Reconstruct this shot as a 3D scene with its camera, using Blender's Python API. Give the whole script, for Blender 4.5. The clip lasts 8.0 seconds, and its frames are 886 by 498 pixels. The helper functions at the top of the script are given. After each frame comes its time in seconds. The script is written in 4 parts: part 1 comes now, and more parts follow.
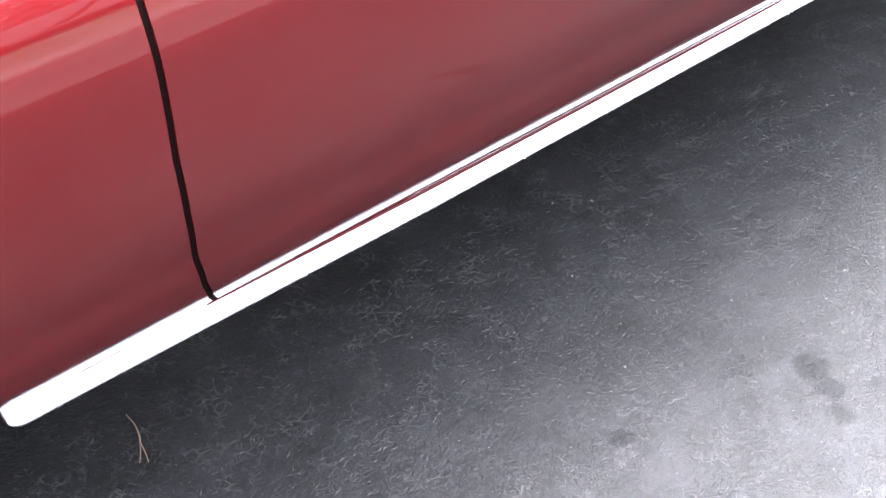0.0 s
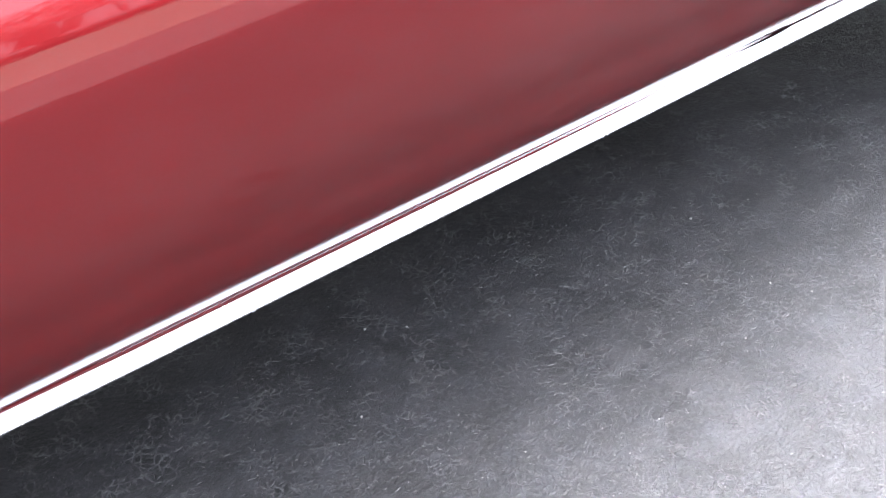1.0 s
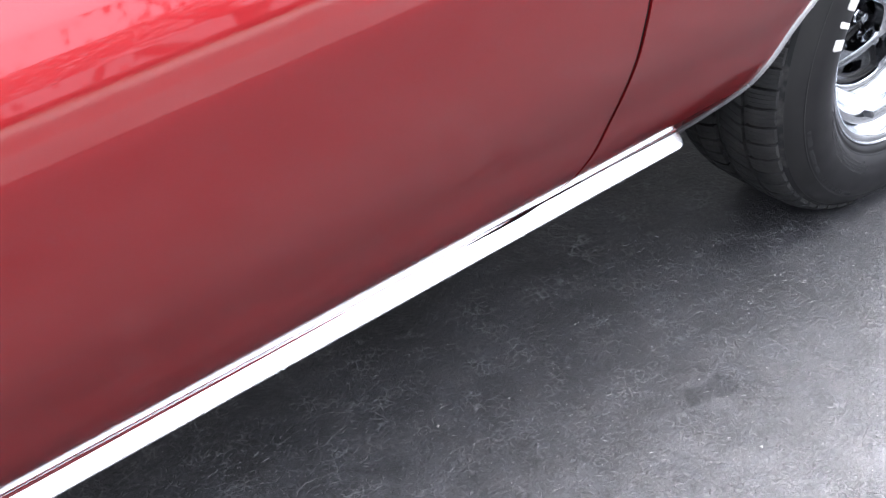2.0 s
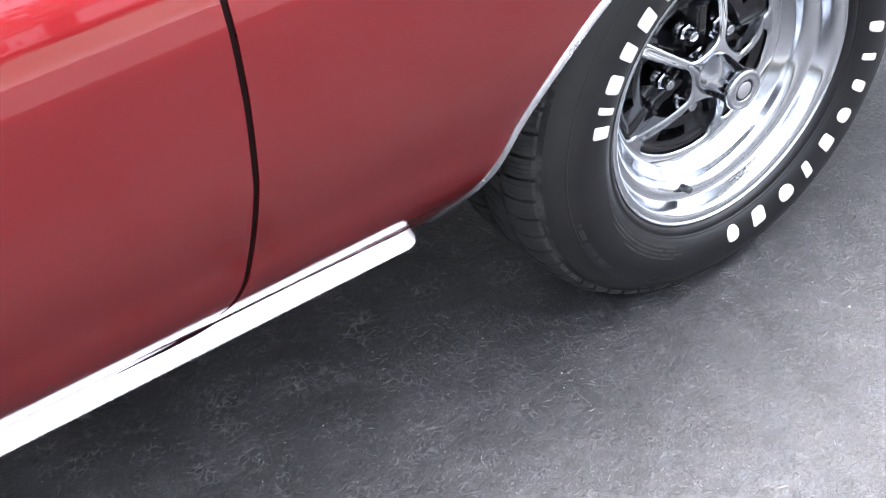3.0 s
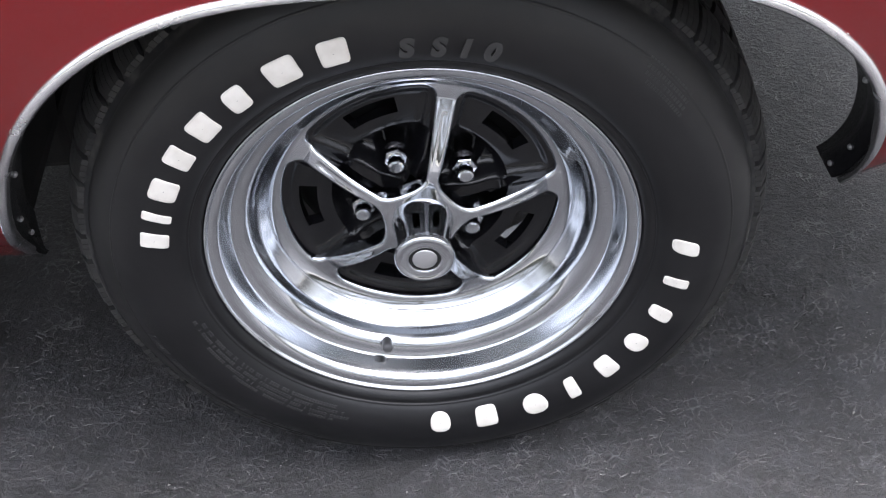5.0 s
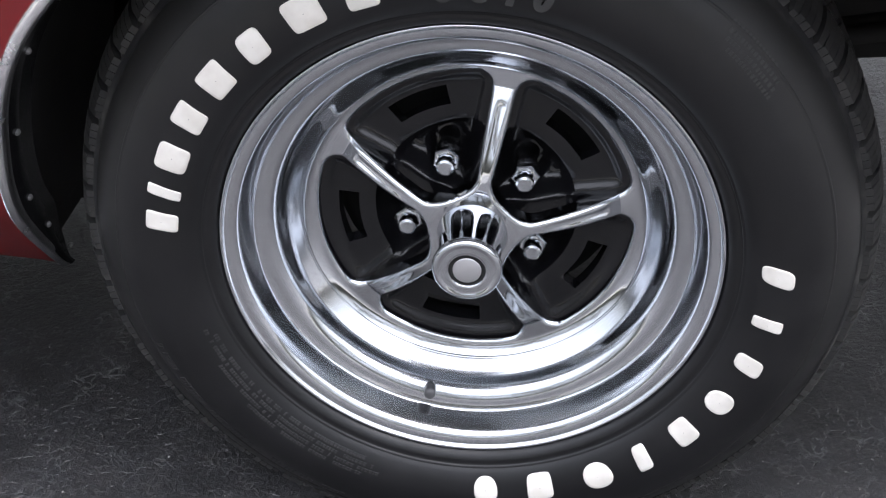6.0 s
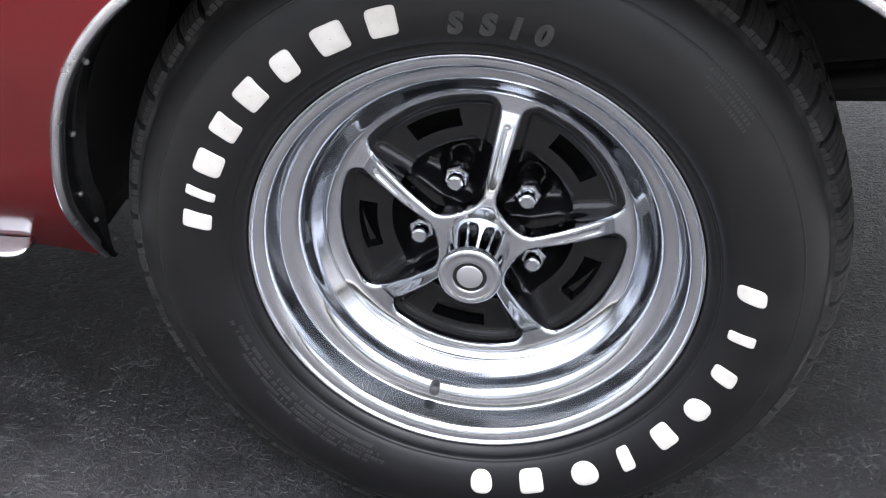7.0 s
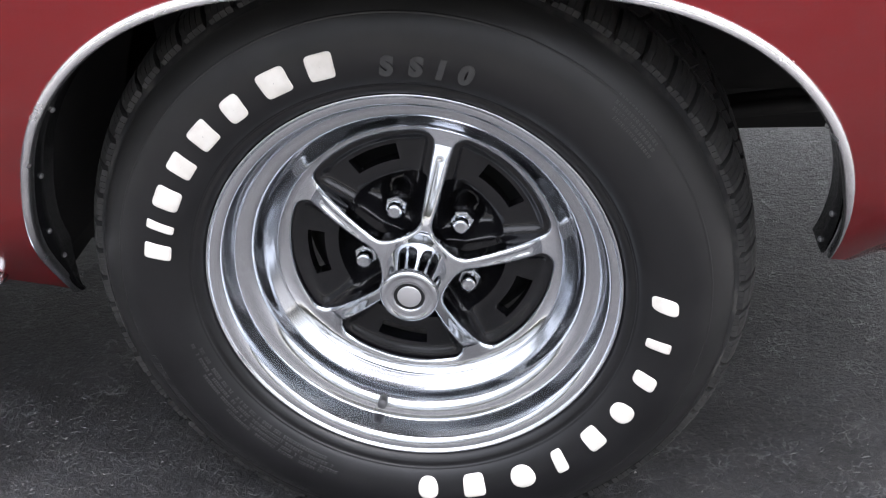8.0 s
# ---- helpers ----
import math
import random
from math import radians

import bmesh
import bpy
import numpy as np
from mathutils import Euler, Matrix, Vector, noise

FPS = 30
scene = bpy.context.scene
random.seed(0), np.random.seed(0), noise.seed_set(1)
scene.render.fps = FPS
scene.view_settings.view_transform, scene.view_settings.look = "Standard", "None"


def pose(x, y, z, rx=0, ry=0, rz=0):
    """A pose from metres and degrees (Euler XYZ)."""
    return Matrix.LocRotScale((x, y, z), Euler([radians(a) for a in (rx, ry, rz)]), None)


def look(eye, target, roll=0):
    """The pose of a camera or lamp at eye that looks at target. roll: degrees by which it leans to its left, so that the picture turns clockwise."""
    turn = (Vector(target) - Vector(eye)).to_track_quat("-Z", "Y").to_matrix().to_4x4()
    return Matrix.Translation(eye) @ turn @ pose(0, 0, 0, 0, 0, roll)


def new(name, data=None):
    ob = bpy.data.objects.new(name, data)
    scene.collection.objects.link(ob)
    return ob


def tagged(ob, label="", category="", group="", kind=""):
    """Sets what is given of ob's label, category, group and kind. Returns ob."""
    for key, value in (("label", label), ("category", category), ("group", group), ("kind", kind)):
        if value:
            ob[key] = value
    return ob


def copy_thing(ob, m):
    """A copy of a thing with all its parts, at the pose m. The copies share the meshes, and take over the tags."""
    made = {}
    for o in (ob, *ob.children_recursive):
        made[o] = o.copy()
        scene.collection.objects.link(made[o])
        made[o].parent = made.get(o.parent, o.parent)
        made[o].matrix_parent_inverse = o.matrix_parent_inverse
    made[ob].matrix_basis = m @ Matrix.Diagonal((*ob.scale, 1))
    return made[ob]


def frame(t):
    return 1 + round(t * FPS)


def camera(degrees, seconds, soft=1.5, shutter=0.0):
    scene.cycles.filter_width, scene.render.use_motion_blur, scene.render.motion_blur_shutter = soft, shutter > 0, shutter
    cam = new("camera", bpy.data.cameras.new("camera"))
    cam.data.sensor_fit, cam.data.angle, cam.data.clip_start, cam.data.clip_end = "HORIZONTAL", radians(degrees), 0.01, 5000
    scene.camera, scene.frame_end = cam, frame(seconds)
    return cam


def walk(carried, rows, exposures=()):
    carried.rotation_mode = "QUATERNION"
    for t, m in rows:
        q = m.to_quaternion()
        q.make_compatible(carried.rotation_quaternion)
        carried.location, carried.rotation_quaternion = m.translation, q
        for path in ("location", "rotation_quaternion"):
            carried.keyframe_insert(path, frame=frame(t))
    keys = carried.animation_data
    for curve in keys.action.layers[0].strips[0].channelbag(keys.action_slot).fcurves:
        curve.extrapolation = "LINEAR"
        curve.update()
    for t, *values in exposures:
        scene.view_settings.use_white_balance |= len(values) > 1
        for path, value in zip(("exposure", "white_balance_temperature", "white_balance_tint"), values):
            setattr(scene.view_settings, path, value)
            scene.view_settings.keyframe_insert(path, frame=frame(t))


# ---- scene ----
cam = camera(38.0, 8.0, soft=1.2)
PATH = [
    (0, (-2.652, -0.861, 1.234), (-1.615, 0.29, -0.031), -1.0),
    (0.5, (-2.397, -0.898, 1.224), (-1.466, 0.344, -0.036), 0.0),
    (1, (-2.179, -0.985, 1.271), (-1.251, 0.273, 0.024), -3.4),
    (1.5, (-1.932, -0.916, 1.262), (-0.965, 0.323, 0.025), -1.7),
    (2, (-1.636, -0.871, 1.253), (-0.648, 0.358, 0.023), -3.0),
    (2.2, (-1.515, -0.884, 1.261), (-0.542, 0.332, 0.005), -3.8),
    (3.3, (-0.868, -0.948, 1.276), (-0.144, 0.359, -0.054), -5.8),
    (3.5, (-0.74, -0.927, 1.269), (-0.059, 0.384, -0.079), -5.5),
    (3.7, (-0.61, -0.902, 1.291), (0.027, 0.386, -0.1), -5.2),
    (4, (-0.426, -0.929, 1.29), (0.143, 0.386, -0.107), -6.8),
    (4.5, (-0.136, -0.966, 1.284), (0.129, 0.434, -0.12), -5.2),
    (4.7, (-0.063, -0.925, 1.258), (0.075, 0.48, -0.158), -4.5),
    (5.8, (0.11, -0.874, 0.902), (-0.091, 0.769, -0.22), -5.4),
    (6, (0.111, -0.875, 0.902), (-0.138, 0.783, -0.188), -5.4),
    (6.5, (0.134, -0.922, 0.923), (-0.216, 0.759, -0.102), -4.8),
    (7, (0.158, -0.969, 0.943), (-0.159, 0.704, -0.107), -3.9),
    (7.5, (0.182, -1.017, 0.964), (-0.135, 0.677, -0.052), -4.5),
    (8, (0.205, -1.063, 0.985), (-0.069, 0.645, -0.018), -4.7),
]

walk(cam, [(t, look(eye, target, roll)) for t, eye, target, roll in PATH], exposures=[(0.0, 3.50, 6000, 13), (1.0, 3.54, 6000, 13), (2.0, 3.44, 6000, 13), (3.5, 3.56, 6000, 13), (4.0, 3.22, 6120, 13), (4.5, 3.05, 6250, 13), (5.9, 2.85, 6230, 13), (6.5, 3.05, 6230, 13), (8.0, 3.21, 6330, 13)])

# ---- light: bright overcast sky, hazy sun high behind the car ----
SUN_ELEV, SUN_AZ = 71.0, 50.0     # azimuth: degrees from +y towards +x
world = bpy.data.worlds.new("sky")
scene.world = world
world.use_nodes = True
wn = world.node_tree
wn.nodes.clear()
sky = wn.nodes.new("ShaderNodeTexSky")
sky.sky_type, sky.sun_disc = "NISHITA", False
sky.sun_elevation, sky.sun_rotation = radians(SUN_ELEV), radians(SUN_AZ)
sky.air_density, sky.dust_density = 1.2, 8.0
pale = wn.nodes.new("ShaderNodeHueSaturation")
pale.inputs["Saturation"].default_value = 0.28
back = wn.nodes.new("ShaderNodeBackground")
back.inputs["Strength"].default_value = 0.145
wout = wn.nodes.new("ShaderNodeOutputWorld")
wn.links.new(sky.outputs[0], pale.inputs["Color"])
# overcast: the cloud is about three times as bright overhead as at the horizon
wdir = wn.nodes.new("ShaderNodeTexCoord")
wsep = wn.nodes.new("ShaderNodeSeparateXYZ")
wrise = wn.nodes.new("ShaderNodeMapRange")
for key, value in (("From Min", 0.0), ("From Max", 0.72), ("To Min", 0.34), ("To Max", 1.05)):
    wrise.inputs[key].default_value = value
wmul = wn.nodes.new("ShaderNodeMix")
wmul.data_type, wmul.blend_type = "RGBA", "MULTIPLY"
wmul.inputs["Factor"].default_value = 1.0
wn.links.new(wdir.outputs["Generated"], wsep.inputs[0])
wn.links.new(wsep.outputs["Z"], wrise.inputs["Value"])
wn.links.new(pale.outputs[0], wmul.inputs[6])
wn.links.new(wrise.outputs["Result"], wmul.inputs[7])
wn.links.new(wmul.outputs[2], back.inputs["Color"])
wn.links.new(back.outputs[0], wout.inputs["Surface"])

sun_data = bpy.data.lights.new("sun", "SUN")
sun_data.energy, sun_data.angle, sun_data.color = 0.75, radians(45), (1.0, 0.97, 0.93)
sun = new("sun", sun_data)
a, e = radians(SUN_AZ), radians(SUN_ELEV)
sun.matrix_world = look((40 * math.sin(a) * math.cos(e), 40 * math.cos(a) * math.cos(e), 40 * math.sin(e)), (0, 0, 0))


# ---- materials ----
def material(name, color, rough, metal=0.0, coat=0.0, coat_rough=0.03, spec=0.5):
    m = bpy.data.materials.new(name)
    m.use_nodes = True
    b = m.node_tree.nodes["Principled BSDF"]
    b.inputs["Base Color"].default_value = (*color, 1)
    b.inputs["Roughness"].default_value = rough
    b.inputs["Metallic"].default_value = metal
    b.inputs["Coat Weight"].default_value = coat
    b.inputs["Coat Roughness"].default_value = coat_rough
    b.inputs["Specular IOR Level"].default_value = spec
    return m, m.node_tree, b


def node(tree, kind, **values):
    n = tree.nodes.new(kind)
    for key, value in values.items():
        n.inputs[key.replace("_", " ")].default_value = value
    return n


def vary(tree, b, a_col, b_col, scale, detail=6.0, lo=0.3, hi=0.7):
    """Mixes two colours by noise in the base colour; returns the mix's colour output."""
    co = tree.nodes.new("ShaderNodeTexCoord")
    n = node(tree, "ShaderNodeTexNoise", Scale=scale, Detail=detail)
    r = tree.nodes.new("ShaderNodeValToRGB")
    r.color_ramp.elements[0].position, r.color_ramp.elements[0].color = lo, (*a_col, 1)
    r.color_ramp.elements[1].position, r.color_ramp.elements[1].color = hi, (*b_col, 1)
    tree.links.new(co.outputs["Object"], n.inputs["Vector"])
    tree.links.new(n.outputs["Fac"], r.inputs["Fac"])
    tree.links.new(r.outputs["Color"], b.inputs["Base Color"])
    return r, n


def bumped(tree, b, source, strength, distance):
    bump = node(tree, "ShaderNodeBump", Strength=strength, Distance=distance)
    tree.links.new(source, bump.inputs["Height"])
    tree.links.new(bump.outputs["Normal"], b.inputs["Normal"])
    return bump


def rough_noise(tree, b, scale, lo, hi):
    co = tree.nodes.new("ShaderNodeTexCoord")
    n = node(tree, "ShaderNodeTexNoise", Scale=scale, Detail=5.0)
    mr = node(tree, "ShaderNodeMapRange", From_Min=0.3, From_Max=0.7, To_Min=lo, To_Max=hi)
    tree.links.new(co.outputs["Object"], n.inputs["Vector"])
    tree.links.new(n.outputs["Fac"], mr.inputs["Value"])
    tree.links.new(mr.outputs["Result"], b.inputs["Roughness"])


red, t_, b_ = material("red_paint", (0.14, 0.006, 0.009), 0.4, coat=0.74, coat_rough=0.03, spec=0.1)
b_.inputs["Coat IOR"].default_value = 1.62
vary(t_, b_, (0.136, 0.0044, 0.0060), (0.150, 0.0050, 0.0068), 3.0)
chrome, t_, b_ = material("chrome", (0.52, 0.538, 0.565), 0.05, metal=1.0)
rough_noise(t_, b_, 12.0, 0.055, 0.08)
dark_chrome, t_, b_ = material("dark_chrome", (0.16, 0.16, 0.17), 0.2, metal=1.0)
rough_noise(t_, b_, 60.0, 0.15, 0.25)
rim_chrome, t_, b_ = material("rolled_chrome", (0.53, 0.548, 0.575), 0.12, metal=1.0)
rough_noise(t_, b_, 12.0, 0.115, 0.15)
trim, t_, b_ = material("bright_trim", (0.88, 0.88, 0.89), 0.2, metal=1.0)
rough_noise(t_, b_, 30.0, 0.20, 0.28)
black_paint, t_, b_ = material("black_enamel", (0.0065, 0.0065, 0.0075), 0.18, spec=0.4)
rough_noise(t_, b_, 60.0, 0.13, 0.22)
under, t_, b_ = material("undercoat", (0.012, 0.012, 0.012), 0.85)
vary(t_, b_, (0.008, 0.008, 0.008), (0.02, 0.019, 0.018), 12.0)
hole, t_, b_ = material("brake_dark", (0.006, 0.006, 0.006), 0.9)
rubber, t_, b_ = material("tyre_rubber", (0.014, 0.014, 0.015), 0.55, spec=0.42)
r_, n_ = vary(t_, b_, (0.0026, 0.0026, 0.0033), (0.0062, 0.0062, 0.0072), 18.0)
rough_noise(t_, b_, 25.0, 0.38, 0.50)
# matt road dust on the outer third of the sidewall, in an uneven ring
co_ = t_.nodes.new("ShaderNodeTexCoord")
flat_ = node(t_, "ShaderNodeVectorMath")
flat_.operation = "MULTIPLY"
flat_.inputs[1].default_value = (1.0, 0.0, 1.0)
far_ = node(t_, "ShaderNodeVectorMath")
far_.operation = "LENGTH"
uneven_ = node(t_, "ShaderNodeMath")
uneven_.operation = "MULTIPLY_ADD"
uneven_.inputs[1].default_value = 0.03
ring_ = node(t_, "ShaderNodeMapRange", From_Min=0.288, From_Max=0.318, To_Min=0.0, To_Max=1.0)
dust_ = t_.nodes.new("ShaderNodeMix")
dust_.data_type = "RGBA"
dust_.inputs[7].default_value = (0.0145, 0.0142, 0.0139, 1)
t_.links.new(co_.outputs["Object"], flat_.inputs[0])
t_.links.new(flat_.outputs[0], far_.inputs[0])
t_.links.new(n_.outputs["Fac"], uneven_.inputs[0])
t_.links.new(far_.outputs["Value"], uneven_.inputs[2])
t_.links.new(uneven_.outputs[0], ring_.inputs["Value"])
t_.links.new(ring_.outputs["Result"], dust_.inputs["Factor"])
t_.links.new(r_.outputs["Color"], dust_.inputs[6])
t_.links.new(dust_.outputs[2], b_.inputs["Base Color"])
tread_rubber, t_, b_ = material("tread_rubber", (0.025, 0.025, 0.025), 0.8)
vary(t_, b_, (0.008, 0.008, 0.0082), (0.027, 0.026, 0.0245), 30.0)
scuffed, t_, b_ = material("scuffed_rubber", (0.045, 0.045, 0.046), 0.7)
vary(t_, b_, (0.016, 0.016, 0.017), (0.040, 0.039, 0.038), 35.0)
print_rubber, t_, b_ = material("print_rubber", (0.02, 0.02, 0.021), 0.6)
vary(t_, b_, (0.011, 0.011, 0.012), (0.030, 0.029, 0.029), 40.0)
dusty, t_, b_ = material("dusty_rubber", (0.06, 0.057, 0.053), 0.85)
vary(t_, b_, (0.006, 0.006, 0.0065), (0.055, 0.052, 0.048), 45.0, lo=0.5, hi=0.75)
valve_mat, t_, b_ = material("grey_valve_rubber", (0.06, 0.06, 0.062), 0.45)
vary(t_, b_, (0.045, 0.045, 0.047), (0.085, 0.085, 0.088), 90.0)
letter_white, t_, b_ = material("letter_white", (0.80, 0.77, 0.71), 0.6)
vary(t_, b_, (0.62, 0.585, 0.53), (0.74, 0.71, 0.66), 60.0)
glass, t_, b_ = material("dark_glass", (0.02, 0.022, 0.022), 0.03)
dull, t_, b_ = material("dull_screw", (0.20, 0.20, 0.20), 0.5, metal=0.6)
silver, t_, b_ = material("cap_silver", (0.55, 0.55, 0.56), 0.4, metal=0.8)
seal, t_, b_ = material("door_seal", (0.010, 0.0035, 0.0035), 0.9, spec=0.1)
lint_mat, t_, b_ = material("pale_lint", (0.135, 0.133, 0.132), 0.75)
twig_mat, t_, b_ = material("dry_stem", (0.46, 0.31, 0.21), 0.7)
dark_strip_mat, t_, b_ = material("dark_strip", (0.008, 0.008, 0.009), 0.7)
grit_mat, t_, b_ = material("pale_grit", (0.3, 0.295, 0.28), 0.8)

verge_mat, t_, b_ = material("dry_grass", (0.30, 0.27, 0.17), 0.9)
vary(t_, b_, (0.13, 0.125, 0.10), (0.20, 0.19, 0.16), 1.5)
strip_mat, t_, b_ = material("worn_strip", (0.10, 0.10, 0.10), 0.85)
vary(t_, b_, (0.070, 0.069, 0.068), (0.110, 0.108, 0.106), 4.0)
kerb_mat, t_, b_ = material("kerb_concrete", (0.45, 0.44, 0.42), 0.9)
vary(t_, b_, (0.20, 0.198, 0.19), (0.28, 0.275, 0.265), 6.0)


def asphalt_material():
    m, t, b = material("sealed_asphalt", (0.06, 0.06, 0.062), 0.5, spec=0.48)
    L = t.links
    geo = t.nodes.new("ShaderNodeNewGeometry")
    pos = geo.outputs["Position"]
    big = node(t, "ShaderNodeTexNoise", Scale=5.0, Detail=5.0, Roughness=0.6)
    mid = node(t, "ShaderNodeTexNoise", Scale=60.0, Detail=7.0, Roughness=0.75)
    fine = node(t, "ShaderNodeTexNoise", Scale=330.0, Detail=3.0, Roughness=0.7)
    grain = node(t, "ShaderNodeTexVoronoi", Scale=280.0)
    for n in (big, mid, fine, grain):
        L.new(pos, n.inputs["Vector"])

    def math_node(op, a, b_):
        n = node(t, "ShaderNodeMath")
        n.operation = op
        for k, v in enumerate((a, b_)):
            if isinstance(v, (int, float)):
                n.inputs[k].default_value = v
            else:
                L.new(v, n.inputs[k])
        return n.outputs[0]

    # tone: broad mottling, middling blotches, single grains of aggregate
    tone = math_node("ADD", math_node("MULTIPLY", big.outputs["Fac"], 0.36), math_node("MULTIPLY", mid.outputs["Fac"], 0.50))
    sep = t.nodes.new("ShaderNodeSeparateColor")
    L.new(grain.outputs["Color"], sep.inputs[0])
    tone = math_node("ADD", tone, math_node("MULTIPLY", sep.outputs[0], 0.07))
    tone = math_node("ADD", tone, math_node("MULTIPLY", fine.outputs["Fac"], 0.08))
    # worn and freshly sealed blotches, a hand wide
    blot = node(t, "ShaderNodeTexNoise", Scale=17.0, Detail=6.0, Roughness=0.7)
    L.new(pos, blot.inputs["Vector"])
    tone = math_node("ADD", tone, math_node("MULTIPLY", math_node("SUBTRACT", blot.outputs["Fac"], 0.5), 0.45))
    # dark pits where the binder has worn out
    pit = node(t, "ShaderNodeTexVoronoi", Scale=75.0)
    L.new(pos, pit.inputs["Vector"])
    pits = node(t, "ShaderNodeMapRange", From_Min=0.05, From_Max=0.25, To_Min=0.10, To_Max=0.0)
    L.new(pit.outputs["Distance"], pits.inputs["Value"])
    tone = math_node("SUBTRACT", tone, pits.outputs["Result"])
    ramp = t.nodes.new("ShaderNodeValToRGB")
    ramp.color_ramp.elements[0].position, ramp.color_ramp.elements[0].color = 0.49, (0.0036, 0.0035, 0.0038, 1)
    ramp.color_ramp.elements[1].position, ramp.color_ramp.elements[1].color = 0.77, (0.043, 0.0420, 0.0450, 1)
    L.new(math_node("ADD", tone, 0.13), ramp.inputs["Fac"])
    # broken network of hairline crazing in the sealer, paler than the binder
    bend = node(t, "ShaderNodeTexNoise", Scale=28.0, Detail=4.0, Roughness=0.7)
    L.new(pos, bend.inputs["Vector"])
    push = node(t, "ShaderNodeVectorMath")
    push.operation = "MULTIPLY_ADD"
    push.inputs[1].default_value = (0.030, 0.030, 0.0)
    L.new(bend.outputs["Color"], push.inputs[0])
    L.new(pos, push.inputs[2])
    net = None
    for size, thick, where, low in ((26.0, 0.020, 9.0, 0.52), (75.0, 0.085, 18.0, 0.49)):
        v = node(t, "ShaderNodeTexVoronoi", Scale=size)
        v.feature = "DISTANCE_TO_EDGE"
        L.new(push.outputs[0], v.inputs["Vector"])
        line = node(t, "ShaderNodeMapRange", From_Min=0.0, From_Max=thick, To_Min=1.0, To_Max=0.0)
        L.new(v.outputs["Distance"], line.inputs["Value"])
        patch = node(t, "ShaderNodeTexNoise", Scale=where, Detail=7.0, Roughness=0.78)
        L.new(pos, patch.inputs["Vector"])
        some = node(t, "ShaderNodeMapRange", From_Min=low, From_Max=low + 0.14, To_Min=0.0, To_Max=1.0)
        L.new(patch.outputs["Fac"], some.inputs["Value"])
        piece = math_node("MULTIPLY", line.outputs["Result"], some.outputs["Result"])
        net = piece if net is None else math_node("MAXIMUM", net, piece)
    # wet and oily spots: centre and radius
    spots = ((-1.45, -0.268, 0.026), (-1.465, -0.31, 0.020), (-1.496, -0.347, 0.018), (-1.734, -0.177, 0.016),
             (-0.587, -0.108, 0.019), (-0.55, -0.118, 0.022), (0.116, -0.243, 0.010), (0.215, -0.222, 0.012),
             (0.240, -0.208, 0.012), (0.265, -0.196, 0.013), (0.290, -0.185, 0.011), (-0.485, -0.366, 0.015),
             (-0.455, -0.378, 0.015), (-0.425, -0.39, 0.012), (0.552, 0.112, 0.018), (0.547, 0.087, 0.018), (0.535, 0.062, 0.019))
    warp2 = node(t, "ShaderNodeTexNoise", Scale=45.0, Detail=3.0)
    L.new(pos, warp2.inputs["Vector"])
    total = None
    for x, y, r in spots:
        d = node(t, "ShaderNodeVectorMath")
        d.operation = "DISTANCE"
        d.inputs[1].default_value = (x, y, 0)
        L.new(pos, d.inputs[0])
        w = node(t, "ShaderNodeMath")
        w.operation = "MULTIPLY_ADD"
        w.inputs[1].default_value = 0.03
        L.new(warp2.outputs["Fac"], w.inputs[0])
        L.new(d.outputs["Value"], w.inputs[2])
        mr = node(t, "ShaderNodeMapRange", From_Min=r + 0.011, From_Max=r + 0.017, To_Min=1.0, To_Max=0.0)
        L.new(w.outputs[0], mr.inputs["Value"])
        if total is None:
            total = mr.outputs["Result"]
        else:
            mx = node(t, "ShaderNodeMath")
            mx.operation = "MAXIMUM"
            L.new(total, mx.inputs[0])
            L.new(mr.outputs["Result"], mx.inputs[1])
            total = mx.outputs[0]
    wet = t.nodes.new("ShaderNodeMix")
    wet.data_type = "RGBA"
    wet.blend_type = "MULTIPLY"
    wet.inputs[7].default_value = (0.66, 0.66, 0.67, 1)
    L.new(total, wet.inputs["Factor"])
    dry = node(t, "ShaderNodeMapRange", From_Min=0.0, From_Max=1.0, To_Min=0.60, To_Max=0.38)
    L.new(total, dry.inputs["Value"])
    L.new(dry.outputs["Result"], b.inputs["Specular IOR Level"])
    # browner and bluer patches
    hue = node(t, "ShaderNodeTexNoise", Scale=22.0, Detail=4.0, Roughness=0.65)
    L.new(pos, hue.inputs["Vector"])
    hramp = t.nodes.new("ShaderNodeValToRGB")
    hramp.color_ramp.elements[0].position, hramp.color_ramp.elements[0].color = 0.34, (1.0, 0.965, 0.93, 1)
    hramp.color_ramp.elements[1].position, hramp.color_ramp.elements[1].color = 0.66, (0.94, 0.965, 1.0, 1)
    L.new(hue.outputs["Fac"], hramp.inputs["Fac"])
    tint = t.nodes.new("ShaderNodeMix")
    tint.data_type, tint.blend_type = "RGBA", "MULTIPLY"
    tint.inputs["Factor"].default_value = 1.0
    pale_line = t.nodes.new("ShaderNodeMix")
    pale_line.data_type = "RGBA"
    pale_line.inputs[7].default_value = (0.14, 0.138, 0.141, 1)
    L.new(math_node("MULTIPLY", net, 0.9), pale_line.inputs["Factor"])
    L.new(ramp.outputs["Color"], pale_line.inputs[6])
    L.new(pale_line.outputs[2], tint.inputs[6])
    L.new(hramp.outputs["Color"], tint.inputs[7])
    L.new(tint.outputs[2], wet.inputs[6])
    L.new(wet.outputs[2], b.inputs["Base Color"])
    # sheen broken by grain
    mr = node(t, "ShaderNodeMapRange", From_Min=0.3, From_Max=0.7, To_Min=0.28, To_Max=0.54)
    L.new(mid.outputs["Fac"], mr.inputs["Value"])
